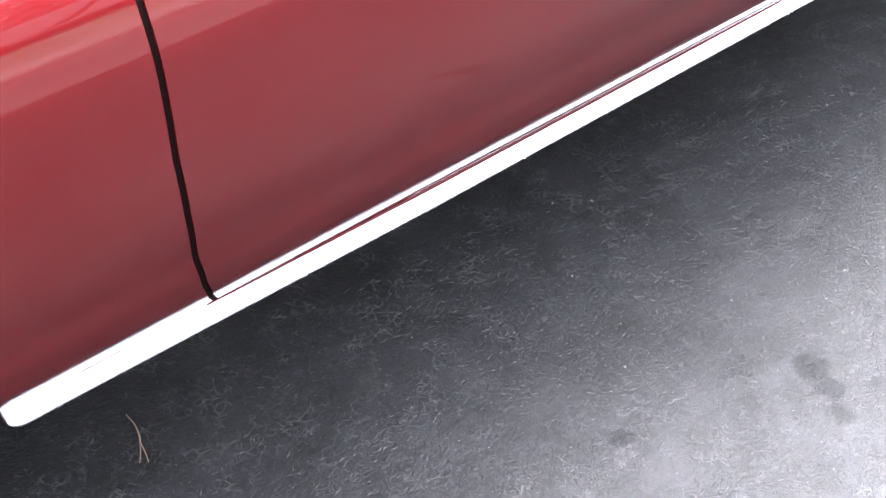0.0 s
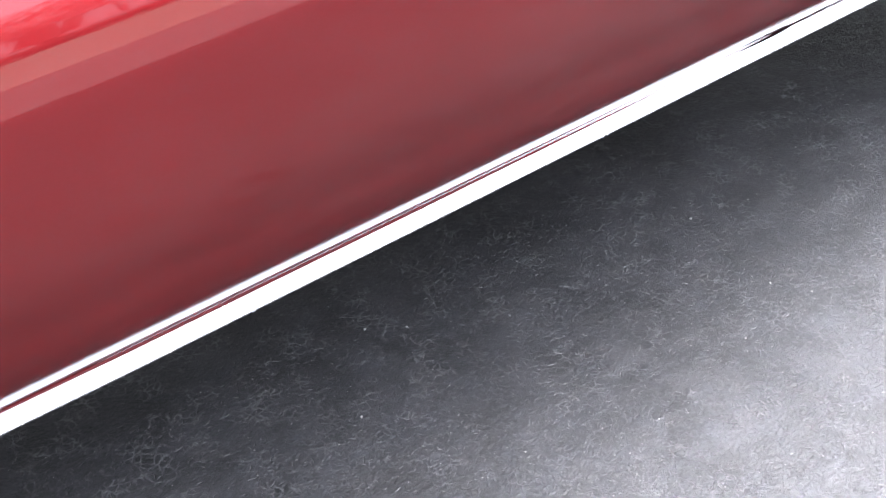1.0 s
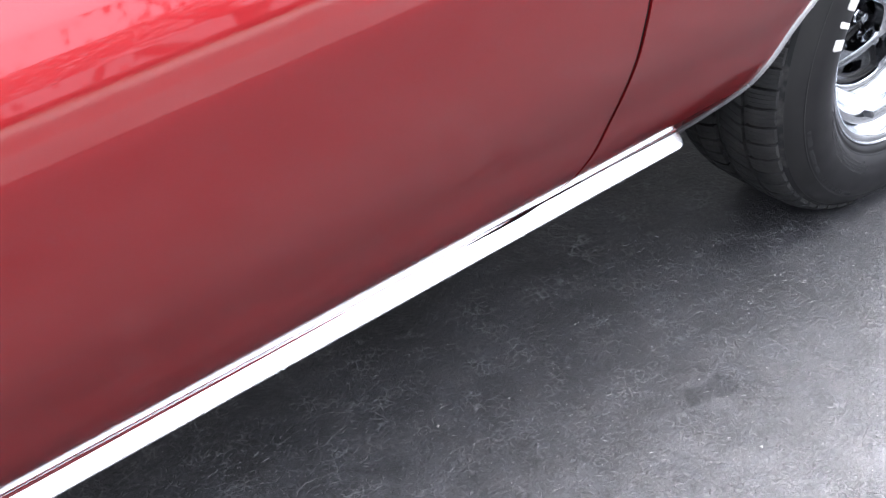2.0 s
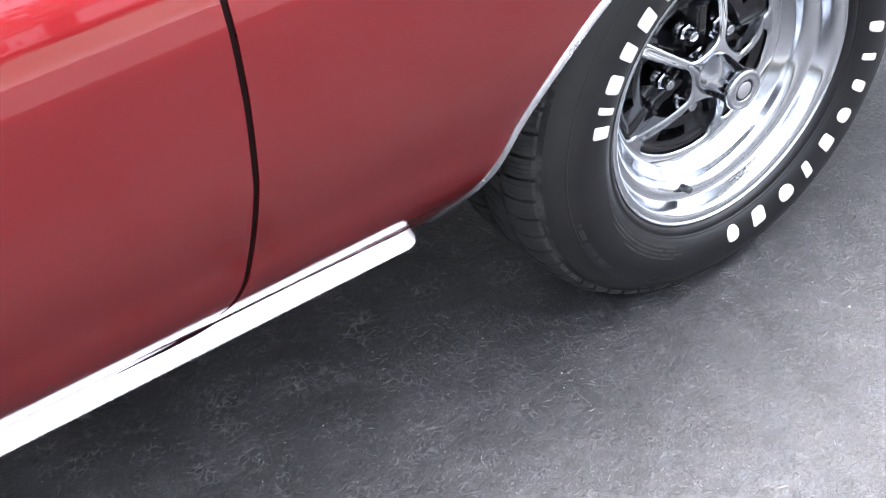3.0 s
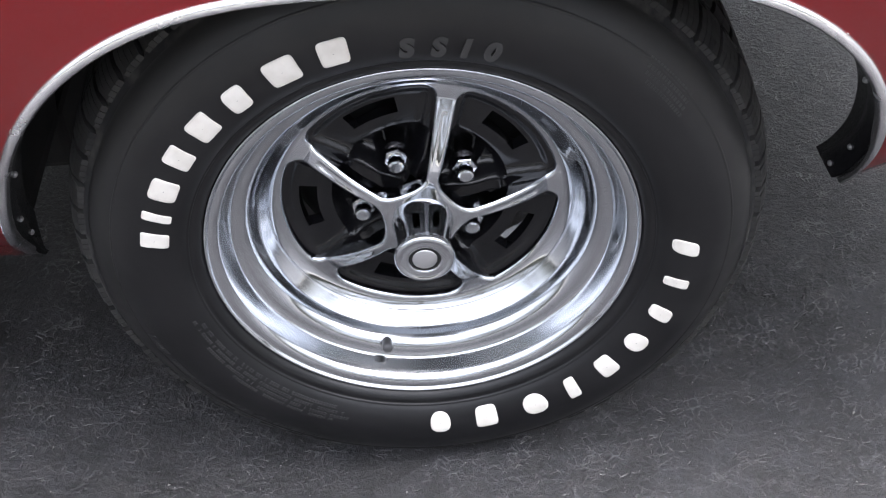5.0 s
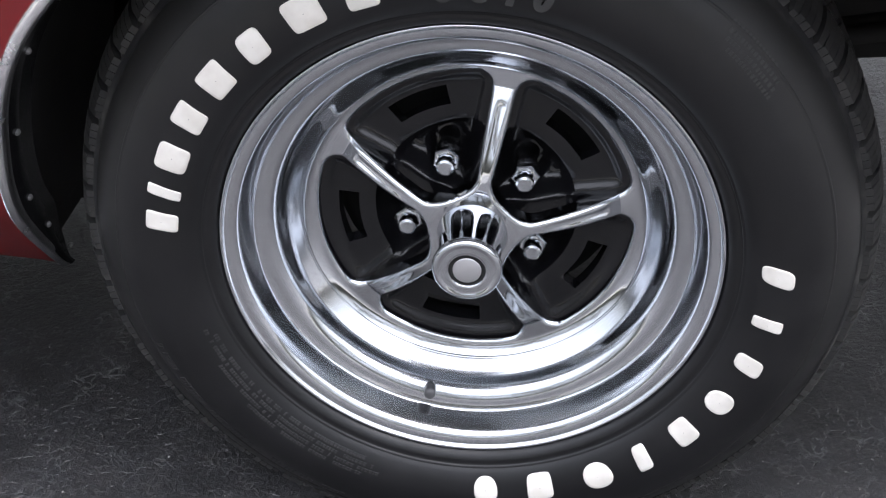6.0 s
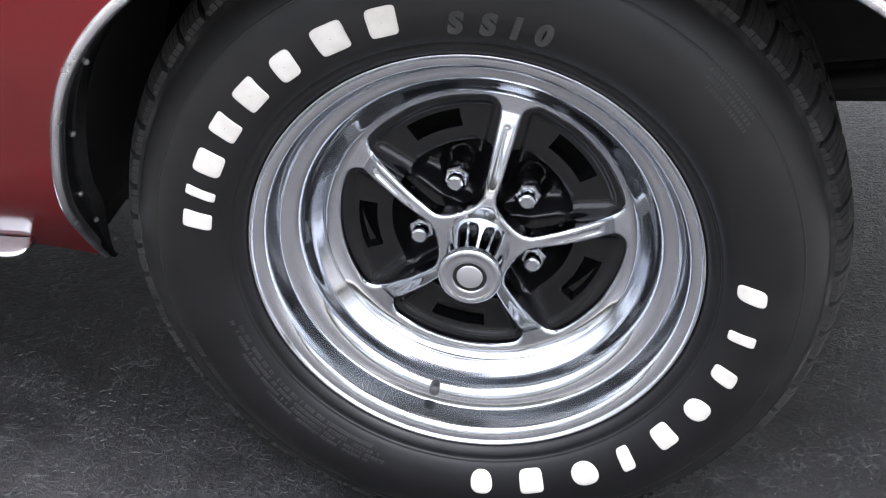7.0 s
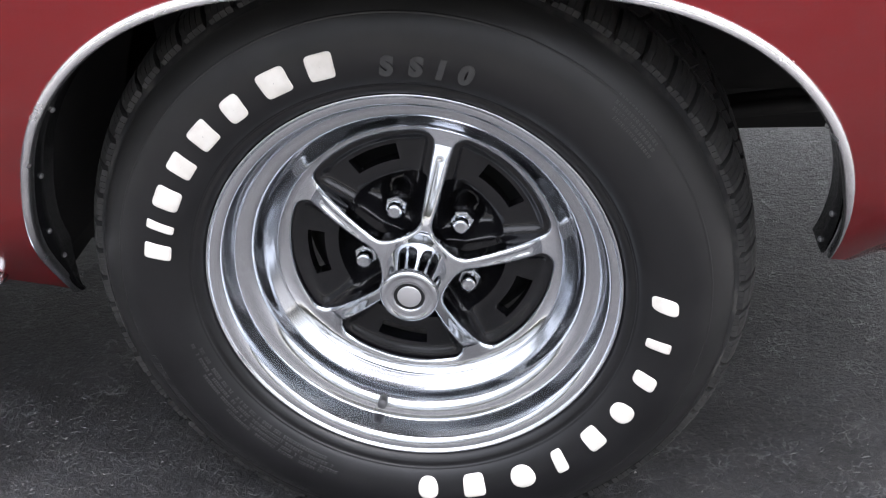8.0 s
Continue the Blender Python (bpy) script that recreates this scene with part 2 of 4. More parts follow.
    L.new(mr.outputs["Result"], b.inputs["Roughness"])
    high = math_node("ADD", math_node("MULTIPLY", fine.outputs["Fac"], 0.4), math_node("MULTIPLY", mid.outputs["Fac"], 1.5))
    high = math_node("ADD", high, math_node("MULTIPLY", sep.outputs[0], 0.15))
    high = math_node("SUBTRACT", high, math_node("MULTIPLY", pits.outputs["Result"], 2.0))
    coarse = node(t, "ShaderNodeTexNoise", Scale=150.0, Detail=2.0, Roughness=0.5)
    L.new(pos, coarse.inputs["Vector"])
    high = math_node("ADD", high, math_node("MULTIPLY", coarse.outputs["Fac"], 0.7))
    high = math_node("ADD", high, math_node("MULTIPLY", net, 0.9))
    bumped(t, b, high, 1.0, 0.0024)
    return m


asphalt = asphalt_material()


# ---- building helpers ----
def crisp(bm, limit=0.75):
    for e in bm.edges:
        if len(e.link_faces) == 2 and e.calc_face_angle(0.0) > limit:
            e.smooth = False


def finish(name, bm, mat, parent=None, label="", smooth=True, where=None):
    crisp(bm)
    me = bpy.data.meshes.new(name)
    bm.to_mesh(me)
    bm.free()
    return placed(name, me, mat, parent, label, smooth, where)


def placed(name, me, mat, parent=None, label="", smooth=True, where=None):
    if not me.materials:
        me.materials.append(mat)
    if smooth:
        me.shade_smooth()
    ob = new(name, me)
    ob.parent = parent
    if where is not None:
        ob.matrix_basis = where
    return tagged(ob, label) if label else ob


def part(name, bm, mat, parent, label="", smooth=True, where=None):
    return finish(name, bm, mat, parent, label, smooth, where)


def sheet(P, closed_u=False, closed_v=False, bm=None):
    """Quads over a grid of points P[u][v]."""
    bm = bm or bmesh.new()
    P = np.asarray(P, float)
    m, n = P.shape[:2]
    vs = [[bm.verts.new(P[i, j]) for j in range(n)] for i in range(m)]
    for i in range(m if closed_u else m - 1):
        for j in range(n if closed_v else n - 1):
            bm.faces.new((vs[i][j], vs[(i + 1) % m][j], vs[(i + 1) % m][(j + 1) % n], vs[i][(j + 1) % n]))
    return bm


def lathe(profile, steps=128, bm=None):
    """Turns (radius, y) about the y axis."""
    ang = np.linspace(0, 2 * np.pi, steps, endpoint=False)
    pr = np.asarray(profile, float)
    P = np.stack([np.outer(np.cos(ang), pr[:, 0]), np.outer(np.ones(steps), pr[:, 1]), np.outer(np.sin(ang), pr[:, 0])], -1)
    bm = sheet(P, closed_u=True, bm=bm)
    return bm


def smooth_profile(points, per=6):
    """A Catmull-Rom curve through 2D points."""
    p = np.asarray(points, float)
    q = np.vstack([2 * p[0] - p[1], p, 2 * p[-1] - p[-2]])
    out = []
    for i in range(1, len(q) - 2):
        for s in np.linspace(0, 1, per, endpoint=False):
            a0, a1, a2, a3 = q[i - 1], q[i], q[i + 1], q[i + 2]
            out.append(0.5 * (2 * a1 + (a2 - a0) * s + (2 * a0 - 5 * a1 + 4 * a2 - a3) * s * s + (3 * a1 - a0 - 3 * a2 + a3) * s ** 3))
    out.append(p[-1])
    return np.array(out)


def box(x0, x1, y0, y1, z0, z1, bevel=0.0, bm=None):
    bm = bm or bmesh.new()
    made = bmesh.ops.create_cube(bm, size=1.0, matrix=Matrix.LocRotScale(((x0 + x1) / 2, (y0 + y1) / 2, (z0 + z1) / 2), None, (x1 - x0, y1 - y0, z1 - z0)))
    if bevel:
        edges = list({e for v in made["verts"] for e in v.link_edges})
        bmesh.ops.bevel(bm, geom=edges, offset=bevel, segments=2, affect="EDGES", profile=0.5)
    return bm


def tube(points, radius, sides=5, bm=None):
    p = np.asarray(points, float)
    t = np.gradient(p, axis=0)
    t /= np.linalg.norm(t, axis=1)[:, None] + 1e-9
    s = np.cross(t, (0, 0, 1.0))
    s /= np.linalg.norm(s, axis=1)[:, None] + 1e-9
    u = np.cross(s, t)
    rr = np.broadcast_to(np.asarray(radius, float), (len(p),))
    P = [[p[i] + rr[i] * (math.cos(a) * s[i] + math.sin(a) * u[i]) for a in np.linspace(0, 2 * math.pi, sides, endpoint=False)] for i in range(len(p))]
    return sheet(P, closed_v=True, bm=bm)


# ---- the ground ----
def make_ground():
    bm = bmesh.new()
    xs = [-300, -40, -8, -3, 1.5, 6, 40, 300]
    P = [[(x, y, 0.0) for y in xs] for x in xs]
    sheet(P, bm=bm)
    ob = finish("ground", bm, asphalt, smooth=False)
    tagged(ob, "dark sealed asphalt with fine pale crazing and oily spots", "asphalt", kind="structure")


make_ground()


def make_verge():
    """Dry pale verge along the far edge of the lot, with a low kerb."""
    bm = box(-60, 60, -60, -4.45, -0.2, 0.10)
    ob = finish("verge", bm, verge_mat, smooth=False)
    tagged(ob, "pale dry grass verge along the asphalt", "verge", kind="structure")
    bm = box(-60, 60, -4.45, -4.30, -0.2, 0.12, 0.015)
    ob = finish("kerb", bm, kerb_mat, smooth=False)
    tagged(ob, "pale concrete kerb along the asphalt", "kerb", kind="structure")


make_verge()


def make_pavement():
    """Worn paler strip between the sealed asphalt and the kerb."""
    bm = box(-60, 60, -4.30, -2.0, -0.2, 0.006)
    ob = finish("pavement", bm, strip_mat, smooth=False)
    tagged(ob, "worn grey unsealed strip beside the kerb", "pavement", kind="structure")


make_pavement()

# ---- the car's body ----
WHEEL_Z, WHEELBASE, MID_Y = 0.3167, 2.85, 0.835
PROFILE = np.array([(0.16, 0.215), (0.215, 0.150), (0.25, 0.115), (0.275, 0.091), (0.29, 0.077), (0.307, 0.060), (0.325, 0.043), (0.345, 0.025), (0.365, 0.0095), (0.40, -0.011), (0.438, -0.028), (0.48, -0.044),
                    (0.514, -0.055), (0.545, -0.063), (0.60, -0.072), (0.65, -0.077), (0.70, -0.0800), (0.720, -0.0800), (0.726, -0.0796), (0.745, -0.0773), (0.749, -0.0767), (0.771, -0.0723), (0.775, -0.0709), (0.785, -0.0670), (0.80, -0.0595), (0.82, -0.0475), (0.85, -0.0265), (0.90, 0.012), (0.935, 0.048), (0.955, 0.080), (0.965, 0.125)])


FLARE = np.array([(0.23, 0.0192), (0.267, 0.0178), (0.316, 0.0146), (0.362, 0.010), (0.408, 0.0046), (0.44, 0.0)])


def eased(table, upto):
    """A table with its bends below a level rounded off."""
    z = np.arange(0.16, upto, 0.002)
    wide = np.r_[z[0] - 0.06:z[0]:0.002, z, upto:upto + 0.06:0.002]
    y = np.interp(wide, table[:, 0], table[:, 1])
    y[wide < z[0]] = y[30] + (wide[wide < z[0]] - z[0]) * (table[1, 1] - table[0, 1]) / (table[1, 0] - table[0, 0])
    k = np.exp(-(np.arange(-20, 21) / 8.0) ** 2)
    y = np.convolve(y, k / k.sum(), mode="same")
    keep = np.isin(wide, z)
    above = table[table[:, 0] >= upto]
    return np.vstack([np.stack([wide[keep], y[keep]], -1), above])


PLAIN, FULLER = eased(PROFILE, 0.698), eased(FLARE, 0.60)
FULLER = np.vstack([FULLER[FULLER[:, 0] < 0.55], (1.0, 0.0)])


def rake(x):
    return 0.0195 * np.clip(-0.3 - np.asarray(x, float), 0, 2.2)


def skin(x, z):
    """The y of the car's right side at x and z."""
    x = np.asarray(x, float)
    low = np.clip((0.72 - np.asarray(z, float)) / 0.3, 0, 1)
    level = z - rake(x) * low
    y = np.interp(level, PLAIN[:, 0], PLAIN[:, 1]) - np.clip((0.3 - x) / 0.2, 0, 1) * np.interp(level, FULLER[:, 0], FULLER[:, 1])
    # ahead of the wheel the lower edge turns further under
    y = y + 0.045 * np.clip((x - 0.40) / 0.07, 0, 1) * np.clip((0.42 - level) / 0.12, 0, 1.2)
    return y + np.clip(-0.019 * x, -0.008, 0.008) + 0.10 * np.clip(x - 0.45, 0, None) ** 2 + 0.06 * np.clip(-3.0 - x, 0, None) ** 2


def flipped(P, mirror):
    P = np.array(P, float)
    if mirror:
        P[..., 1] = 2 * MID_Y - P[..., 1]
    return P


GAP_F = np.array([(0.302, -0.89), (0.311, -0.80), (0.328, -0.744), (0.355, -0.719), (0.40, -0.706), (0.45, -0.699), (0.55, -0.692), (0.65, -0.690), (0.80, -0.692), (1.0, -0.70)])
GAP_R = np.array([(0.331, -2.142), (0.336, -2.146), (0.345, -2.152), (0.36, -2.161), (0.38, -2.172), (0.42, -2.189), (0.48, -2.207), (0.55, -2.221), (0.62, -2.230), (0.75, -2.236), (1.0, -2.246)])
TOP_Z = 0.964
GAP = 0.0034


def arch_curve(cx, n=150, grow=0.0, a0=5.0, a1=188.5, shares=None):
    """The wheel opening's edge: x and z."""
    ph = np.radians(np.linspace(a0, a1, n) if shares is None else a0 + (a1 - a0) * shares)
    r = 0.5075 + 0.0131 * np.cos(ph) - 0.1043 * np.cos(2 * ph) - 0.0139 * np.cos(3 * ph) - 0.0029 * np.cos(4 * ph)
    r += -0.1968 * np.sin(ph) - 0.0014 * np.sin(2 * ph) + 0.06 * np.sin(3 * ph) + 0.0152 * np.sin(4 * ph) + grow
    return cx + r * np.cos(ph), 0.3 + r * np.sin(ph)


def along(points, n):
    """Points on a polyline, evenly spaced but keeping its corners, and their shares of its length."""
    p = np.asarray(points, float)
    s = np.r_[0, np.cumsum(np.hypot(*np.diff(p, axis=0).T))]
    u = np.unique(np.r_[np.linspace(0, s[-1], n), s].round(5))
    u = u[np.r_[True, np.diff(u) > 1e-4]]
    return np.stack([np.interp(u, s, p[:, 0]), np.interp(u, s, p[:, 1])], -1), u / s[-1]


def with_return(bm, depth, mirror):
    """Folds the open border of a panel inwards."""
    border = [e for e in bm.edges if e.is_boundary]
    made = bmesh.ops.extrude_edge_only(bm, edges=border)
    for e in border:
        e.smooth = False
    for v in made["geom"]:
        if isinstance(v, bmesh.types.BMVert):
            v.co.y += -depth if mirror else depth
    return bm


def arch_panel(cx, border, mirror):
    """A body panel with a wheel opening; border runs from the opening's front foot round to its rear foot."""
    out, shares = along(border, 220)
    ax, az = arch_curve(cx, shares=shares)
    az = az + rake(cx)
    s = np.linspace(0, 1, 26) ** 1.4
    X = ax[None] * (1 - s[:, None]) + out[None, :, 0] * s[:, None]
    Z = az[None] * (1 - s[:, None]) + out[None, :, 1] * s[:, None]
    P = np.stack([X, skin(X, Z), Z], -1)
    return sheet(flipped(P, mirror))


def upper_levels(split):
    """Shares of the height above the split, with a row at each bend of the profile."""
    knots = (PROFILE[:, 0] - split) / (TOP_Z - split)
    return np.unique(np.r_[np.linspace(0, 1, 30), knots[(knots > 0) & (knots < 1)]].round(5))


def upper_rows(split, table, dx, x_end, mirror, bm):
    """The part of a panel above the split, in level rows."""
    rows = []
    for v in upper_levels(split):
        z0 = split + (TOP_Z - split) * v
        x = np.linspace(float(np.interp(z0, table[:, 0], table[:, 1])) + dx, x_end, 40)
        zt = np.interp(x, [-3.95, -3.6, -2.9, 0.0, 0.6, 0.98], [0.88, 0.93, TOP_Z, TOP_Z, 0.945, 0.90])
        z = split + (zt - split) * v
        rows.append(np.stack([x, skin(x, z), z], -1))
    sheet(flipped(rows, mirror), bm=bm)
    bmesh.ops.remove_doubles(bm, verts=bm.verts, dist=0.0002)


def gap_line(table, dx, z0, z1, n=24):
    z = np.linspace(z0, z1, n)
    return [(float(np.interp(v, table[:, 0], table[:, 1])) + dx, float(v)) for v in z]


car = new("car")
tagged(car, "red two-door classic car with bright trim, parked on asphalt", "car")


def make_side(mirror):
    split = 0.715
    edge = gap_line(GAP_F, GAP, 0.302, split, 34)
    border = [(0.404, 0.330), (0.43, 0.305), (0.47, 0.290), (0.55, 0.277), (0.65, 0.277), (0.98, 0.42), (0.98, split)] + edge[::-1] + [(-0.93, 0.29), (-0.47, 0.270), (-0.428, 0.252), (-0.4145, 0.243)]
    bm = arch_panel(0.0, border, mirror)
    upper_rows(split, GAP_F, GAP, 0.98, mirror, bm)
    part("front_fender", with_return(bm, 0.014, mirror), red, car, "glossy red front fender")
    edge = gap_line(GAP_R, -GAP, 0.331, split, 34)
    k = rake(-2.85)
    border = [(-2.45, 0.262 + k), (-2.30, 0.30 + k)] + edge + [(-3.95, split), (-3.95, 0.45), (-3.5, 0.36), (-3.27, 0.30 + k)]
    bm = arch_panel(-WHEELBASE, border, mirror)
    upper_rows(split, GAP_R, -GAP, -3.95, mirror, bm)
    part("quarter_panel", with_return(bm, 0.014, mirror), red, car, "glossy red rear quarter panel")
    # door
    rows = []
    for v in np.linspace(0, 1, 46):
        zr, zf = 0.331 + (split - 0.331) * v ** 1.3, 0.302 + (split - 0.302) * v ** 1.3
        xr = float(np.interp(zr, GAP_R[:, 0], GAP_R[:, 1])) + GAP
        xf = float(np.interp(zf, GAP_F[:, 0], GAP_F[:, 1])) - GAP
        u = np.linspace(0, 1, 40)
        x, z = xr + (xf - xr) * u, zr + (zf - zr) * u
        rows.append(np.stack([x, skin(x, z), z], -1))
    for v in upper_levels(split)[1:]:
        z = split + (TOP_Z - split) * v
        x = np.linspace(float(np.interp(z, GAP_R[:, 0], GAP_R[:, 1])) + GAP, float(np.interp(z, GAP_F[:, 0], GAP_F[:, 1])) - GAP, 40)
        rows.append(np.stack([x, skin(x, 0 * x + z), 0 * x + z], -1))
    part("door", with_return(sheet(flipped(rows, mirror)), 0.014, mirror), red, car, "glossy red door")
    # dark jambs behind the gaps
    for tab in (GAP_F, GAP_R):
        z = np.linspace(tab[0, 0], TOP_Z, 30)
        x = np.interp(z, tab[:, 0], tab[:, 1])
        P = [np.stack([x + d, skin(x + d, z) + 0.0030, z], -1) for d in (-0.04, -0.02, 0.0, 0.02, 0.04)]
        part("door_jamb", sheet(flipped(P, mirror)), seal, car, "dark gap beside the door")
    # sill under the door, behind the moulding
    x = np.linspace(-2.39, -0.478, 40)
    zb = 0.277 + 0.0195 * (-0.46 - x)
    P = [np.stack([x, y + 0 * x, zb + dz], -1) for y, dz in ((0.050, 0.06), (0.064, 0.03), (0.072, 0.004), (0.09, -0.012), (0.16, -0.03))]
    part("sill", sheet(flipped(P, mirror)), red, car)
    make_moulding(mirror)
    for cx in (0.0, -WHEELBASE):
        make_lip(cx, mirror)


def make_moulding(mirror):
    """Bright moulding along the sill: a broad rounded band."""
    x = np.r_[np.linspace(-2.395, -2.37, 6), np.linspace(-2.3, -0.52, 40), np.linspace(-0.491, -0.4625, 8)]
    taper = np.minimum(np.clip((x + 2.396) / 0.02, 0, 1), np.clip((-0.462 - x) / 0.022, 0, 1))
    taper = 0.40 + 0.60 * np.sqrt(1 - (1 - taper) ** 2)
    zb = 0.277 + 0.0195 * (-0.46 - x) + 0.008 * np.clip((-1.85 - x) / 0.5, 0, 1)
    zc = zb + 0.012
    # outline of the cross-section as (y, height above the lower edge)
    band = [(0.0680, 0.0), (0.0500, 0.0004), (0.0472, 0.0014), (0.0466, 0.0028), (0.0474, 0.0044), (0.0510, 0.0074), (0.0560, 0.0114), (0.0608, 0.0154), (0.0645, 0.0186), (0.0672, 0.0208), (0.082, 0.0212), (0.080, 0.0)]
    low = 1.0 - 0.13 * np.clip((x + 0.62) / 0.14, 0, 1)      # the band grows flatter at its front end
    P = np.array([np.stack([x, 0.072 + (y - 0.072) * taper, zc + (zb + h * low - zc) * taper], -1) for y, h in band]).transpose(1, 0, 2)
    bm = sheet(flipped(P, mirror), closed_v=True)
    bm.verts.ensure_lookup_table()
    n = len(band)
    bm.faces.new([bm.verts[k] for k in range(n)])
    bm.faces.new([bm.verts[len(bm.verts) - 1 - k] for k in range(n)])
    part("sill_moulding", bm, trim, car, "bright polished sill moulding")
    # thin dark joint between the band and the fender
    keep = x > -0.76
    P = []
    for y, h in ((0.0656, 0.0186), (0.0641, 0.0188), (0.0643, 0.01915), (0.0672, 0.0196)):
        P.append(np.stack([x, 0.072 + (y - 0.072) * taper, zc + (zb + h * low - zc) * taper], -1)[keep])
    part("moulding_joint", sheet(flipped(np.array(P).transpose(1, 0, 2), mirror)), seal, car, "thin dark joint above the moulding")
    # above the band: a red strip standing for the paint's reflection towards the rear, an open dark gap under the
    # door's lower edge at the front corner
    reflection = ([-2.156, -1.45, -1.2, -1.02], [0.0011, 0.0011, 0.0007, 0.0002], np.linspace(-2.156, -1.02, 46))
    corner = ([-0.85, -0.745, -0.715, -0.66], [0.0001, 0.0014, 0.0012, 0.0003], np.linspace(-0.85, -0.66, 30))
    for name, mat, label, (xk, wk, x) in (("door_reflection", red, "red strip standing for the door paint's reflection in the moulding", reflection), ("door_seal", seal, "dark gap under the door's lower edge", corner)):
        zb = 0.277 + 0.0195 * (-0.46 - x) + 0.008 * np.clip((-1.85 - x) / 0.5, 0, 1)
        half = np.interp(x, xk, wk)
        rise = np.interp(x, [-2.156, -0.79, -0.755, -0.73, -0.70, -0.66], [0.0, 0.0, 0.0006, 0.0018, 0.0050, 0.0135])
        P = []
        for k, dy in ((-1, 0.0022), (-1, -0.0006), (1, -0.0006), (1, 0.0022)):
            h = 0.0180 + rise + k * half
            P.append(np.stack([x, np.minimum(skin(x, zb + h), 0.0606 + (h - 0.0154) * 1.2) + dy, zb + h], -1))
        part(name, sheet(flipped(np.array(P).transpose(1, 0, 2), mirror)), mat, car, label)


def make_lip(cx, mirror):
    """Bright lip round a wheel opening, with a dark flange folded inwards and its screws."""
    ax, az = arch_curve(cx, 120)
    az = az + rake(cx)
    gx, gz = np.gradient(ax), np.gradient(az)
    ln = np.hypot(gx, gz)
    ox, oz = gz / ln, -gx / ln          # outwards from the opening
    y = skin(ax, az)
    ends = np.linspace(0, 1, 120)
    thin = np.minimum(np.clip(ends / 0.08, 0.35, 1), np.clip((1 - ends) / 0.03, 0.75, 1))
    cross = [(0.0025, 0.004), (0.0020, -0.0005), (0.0003, -0.0035), (-0.003, -0.0048), (-0.0062, -0.0040), (-0.0085, -0.001), (-0.0092, 0.004), (-0.0085, 0.009)]
    P = [np.stack([ax + ox * d * thin, y + e, az + oz * d * thin], -1) for d, e in cross]
    part("arch_lip", sheet(flipped(np.array(P).transpose(1, 0, 2), mirror)), trim, car, "bright metal wheel-arch lip")
    deep = np.clip((1 - ends) / 0.07, 0.15, 1)
    P = [np.stack([ax + ox * d, y + e * deep, az + oz * d], -1) for d, e in ((-0.008, 0.004), (-0.0095, 0.02), (-0.0105, 0.052), (-0.007, 0.052), (-0.006, 0.004))]
    part("arch_flange", sheet(flipped(np.array(P).transpose(1, 0, 2), mirror)), black_paint, car, "black inner flange of the wheel arch")
    for share in (0.012, 0.05, 0.13, 0.24, 0.36, 0.64, 0.76, 0.84, 0.90, 0.945, 0.985):
        i = int(share * 119)
        bm = bmesh.new()
        bmesh.ops.create_uvsphere(bm, u_segments=10, v_segments=6, radius=0.0034)
        at = flipped([(ax[i] - 0.0100 * ox[i], y[i] + 0.022, az[i] - 0.0100 * oz[i])], mirror)[0]
        part("screw", bm, dull, car, "small metal screw", where=Matrix.Translation(at) @ Matrix.Diagonal((0.8, 1, 0.8, 1)))
    # dark inner wheelhouse over the tyre
    hx, hz = arch_curve(cx, 60, grow=0.012, a0=62 if cx == 0.0 else 10.0, a1=186.0)
    hz = hz + rake(cx)
    P = [np.stack([hx, skin(hx, hz) + 0.02 if d < 0.05 else 0 * hx + d, hz], -1) for d in (0.02, 0.10, 0.33)]
    part("wheelhouse", sheet(flipped(P, mirror)), under, car, "dark inner wheelhouse")


make_side(False)
make_side(True)


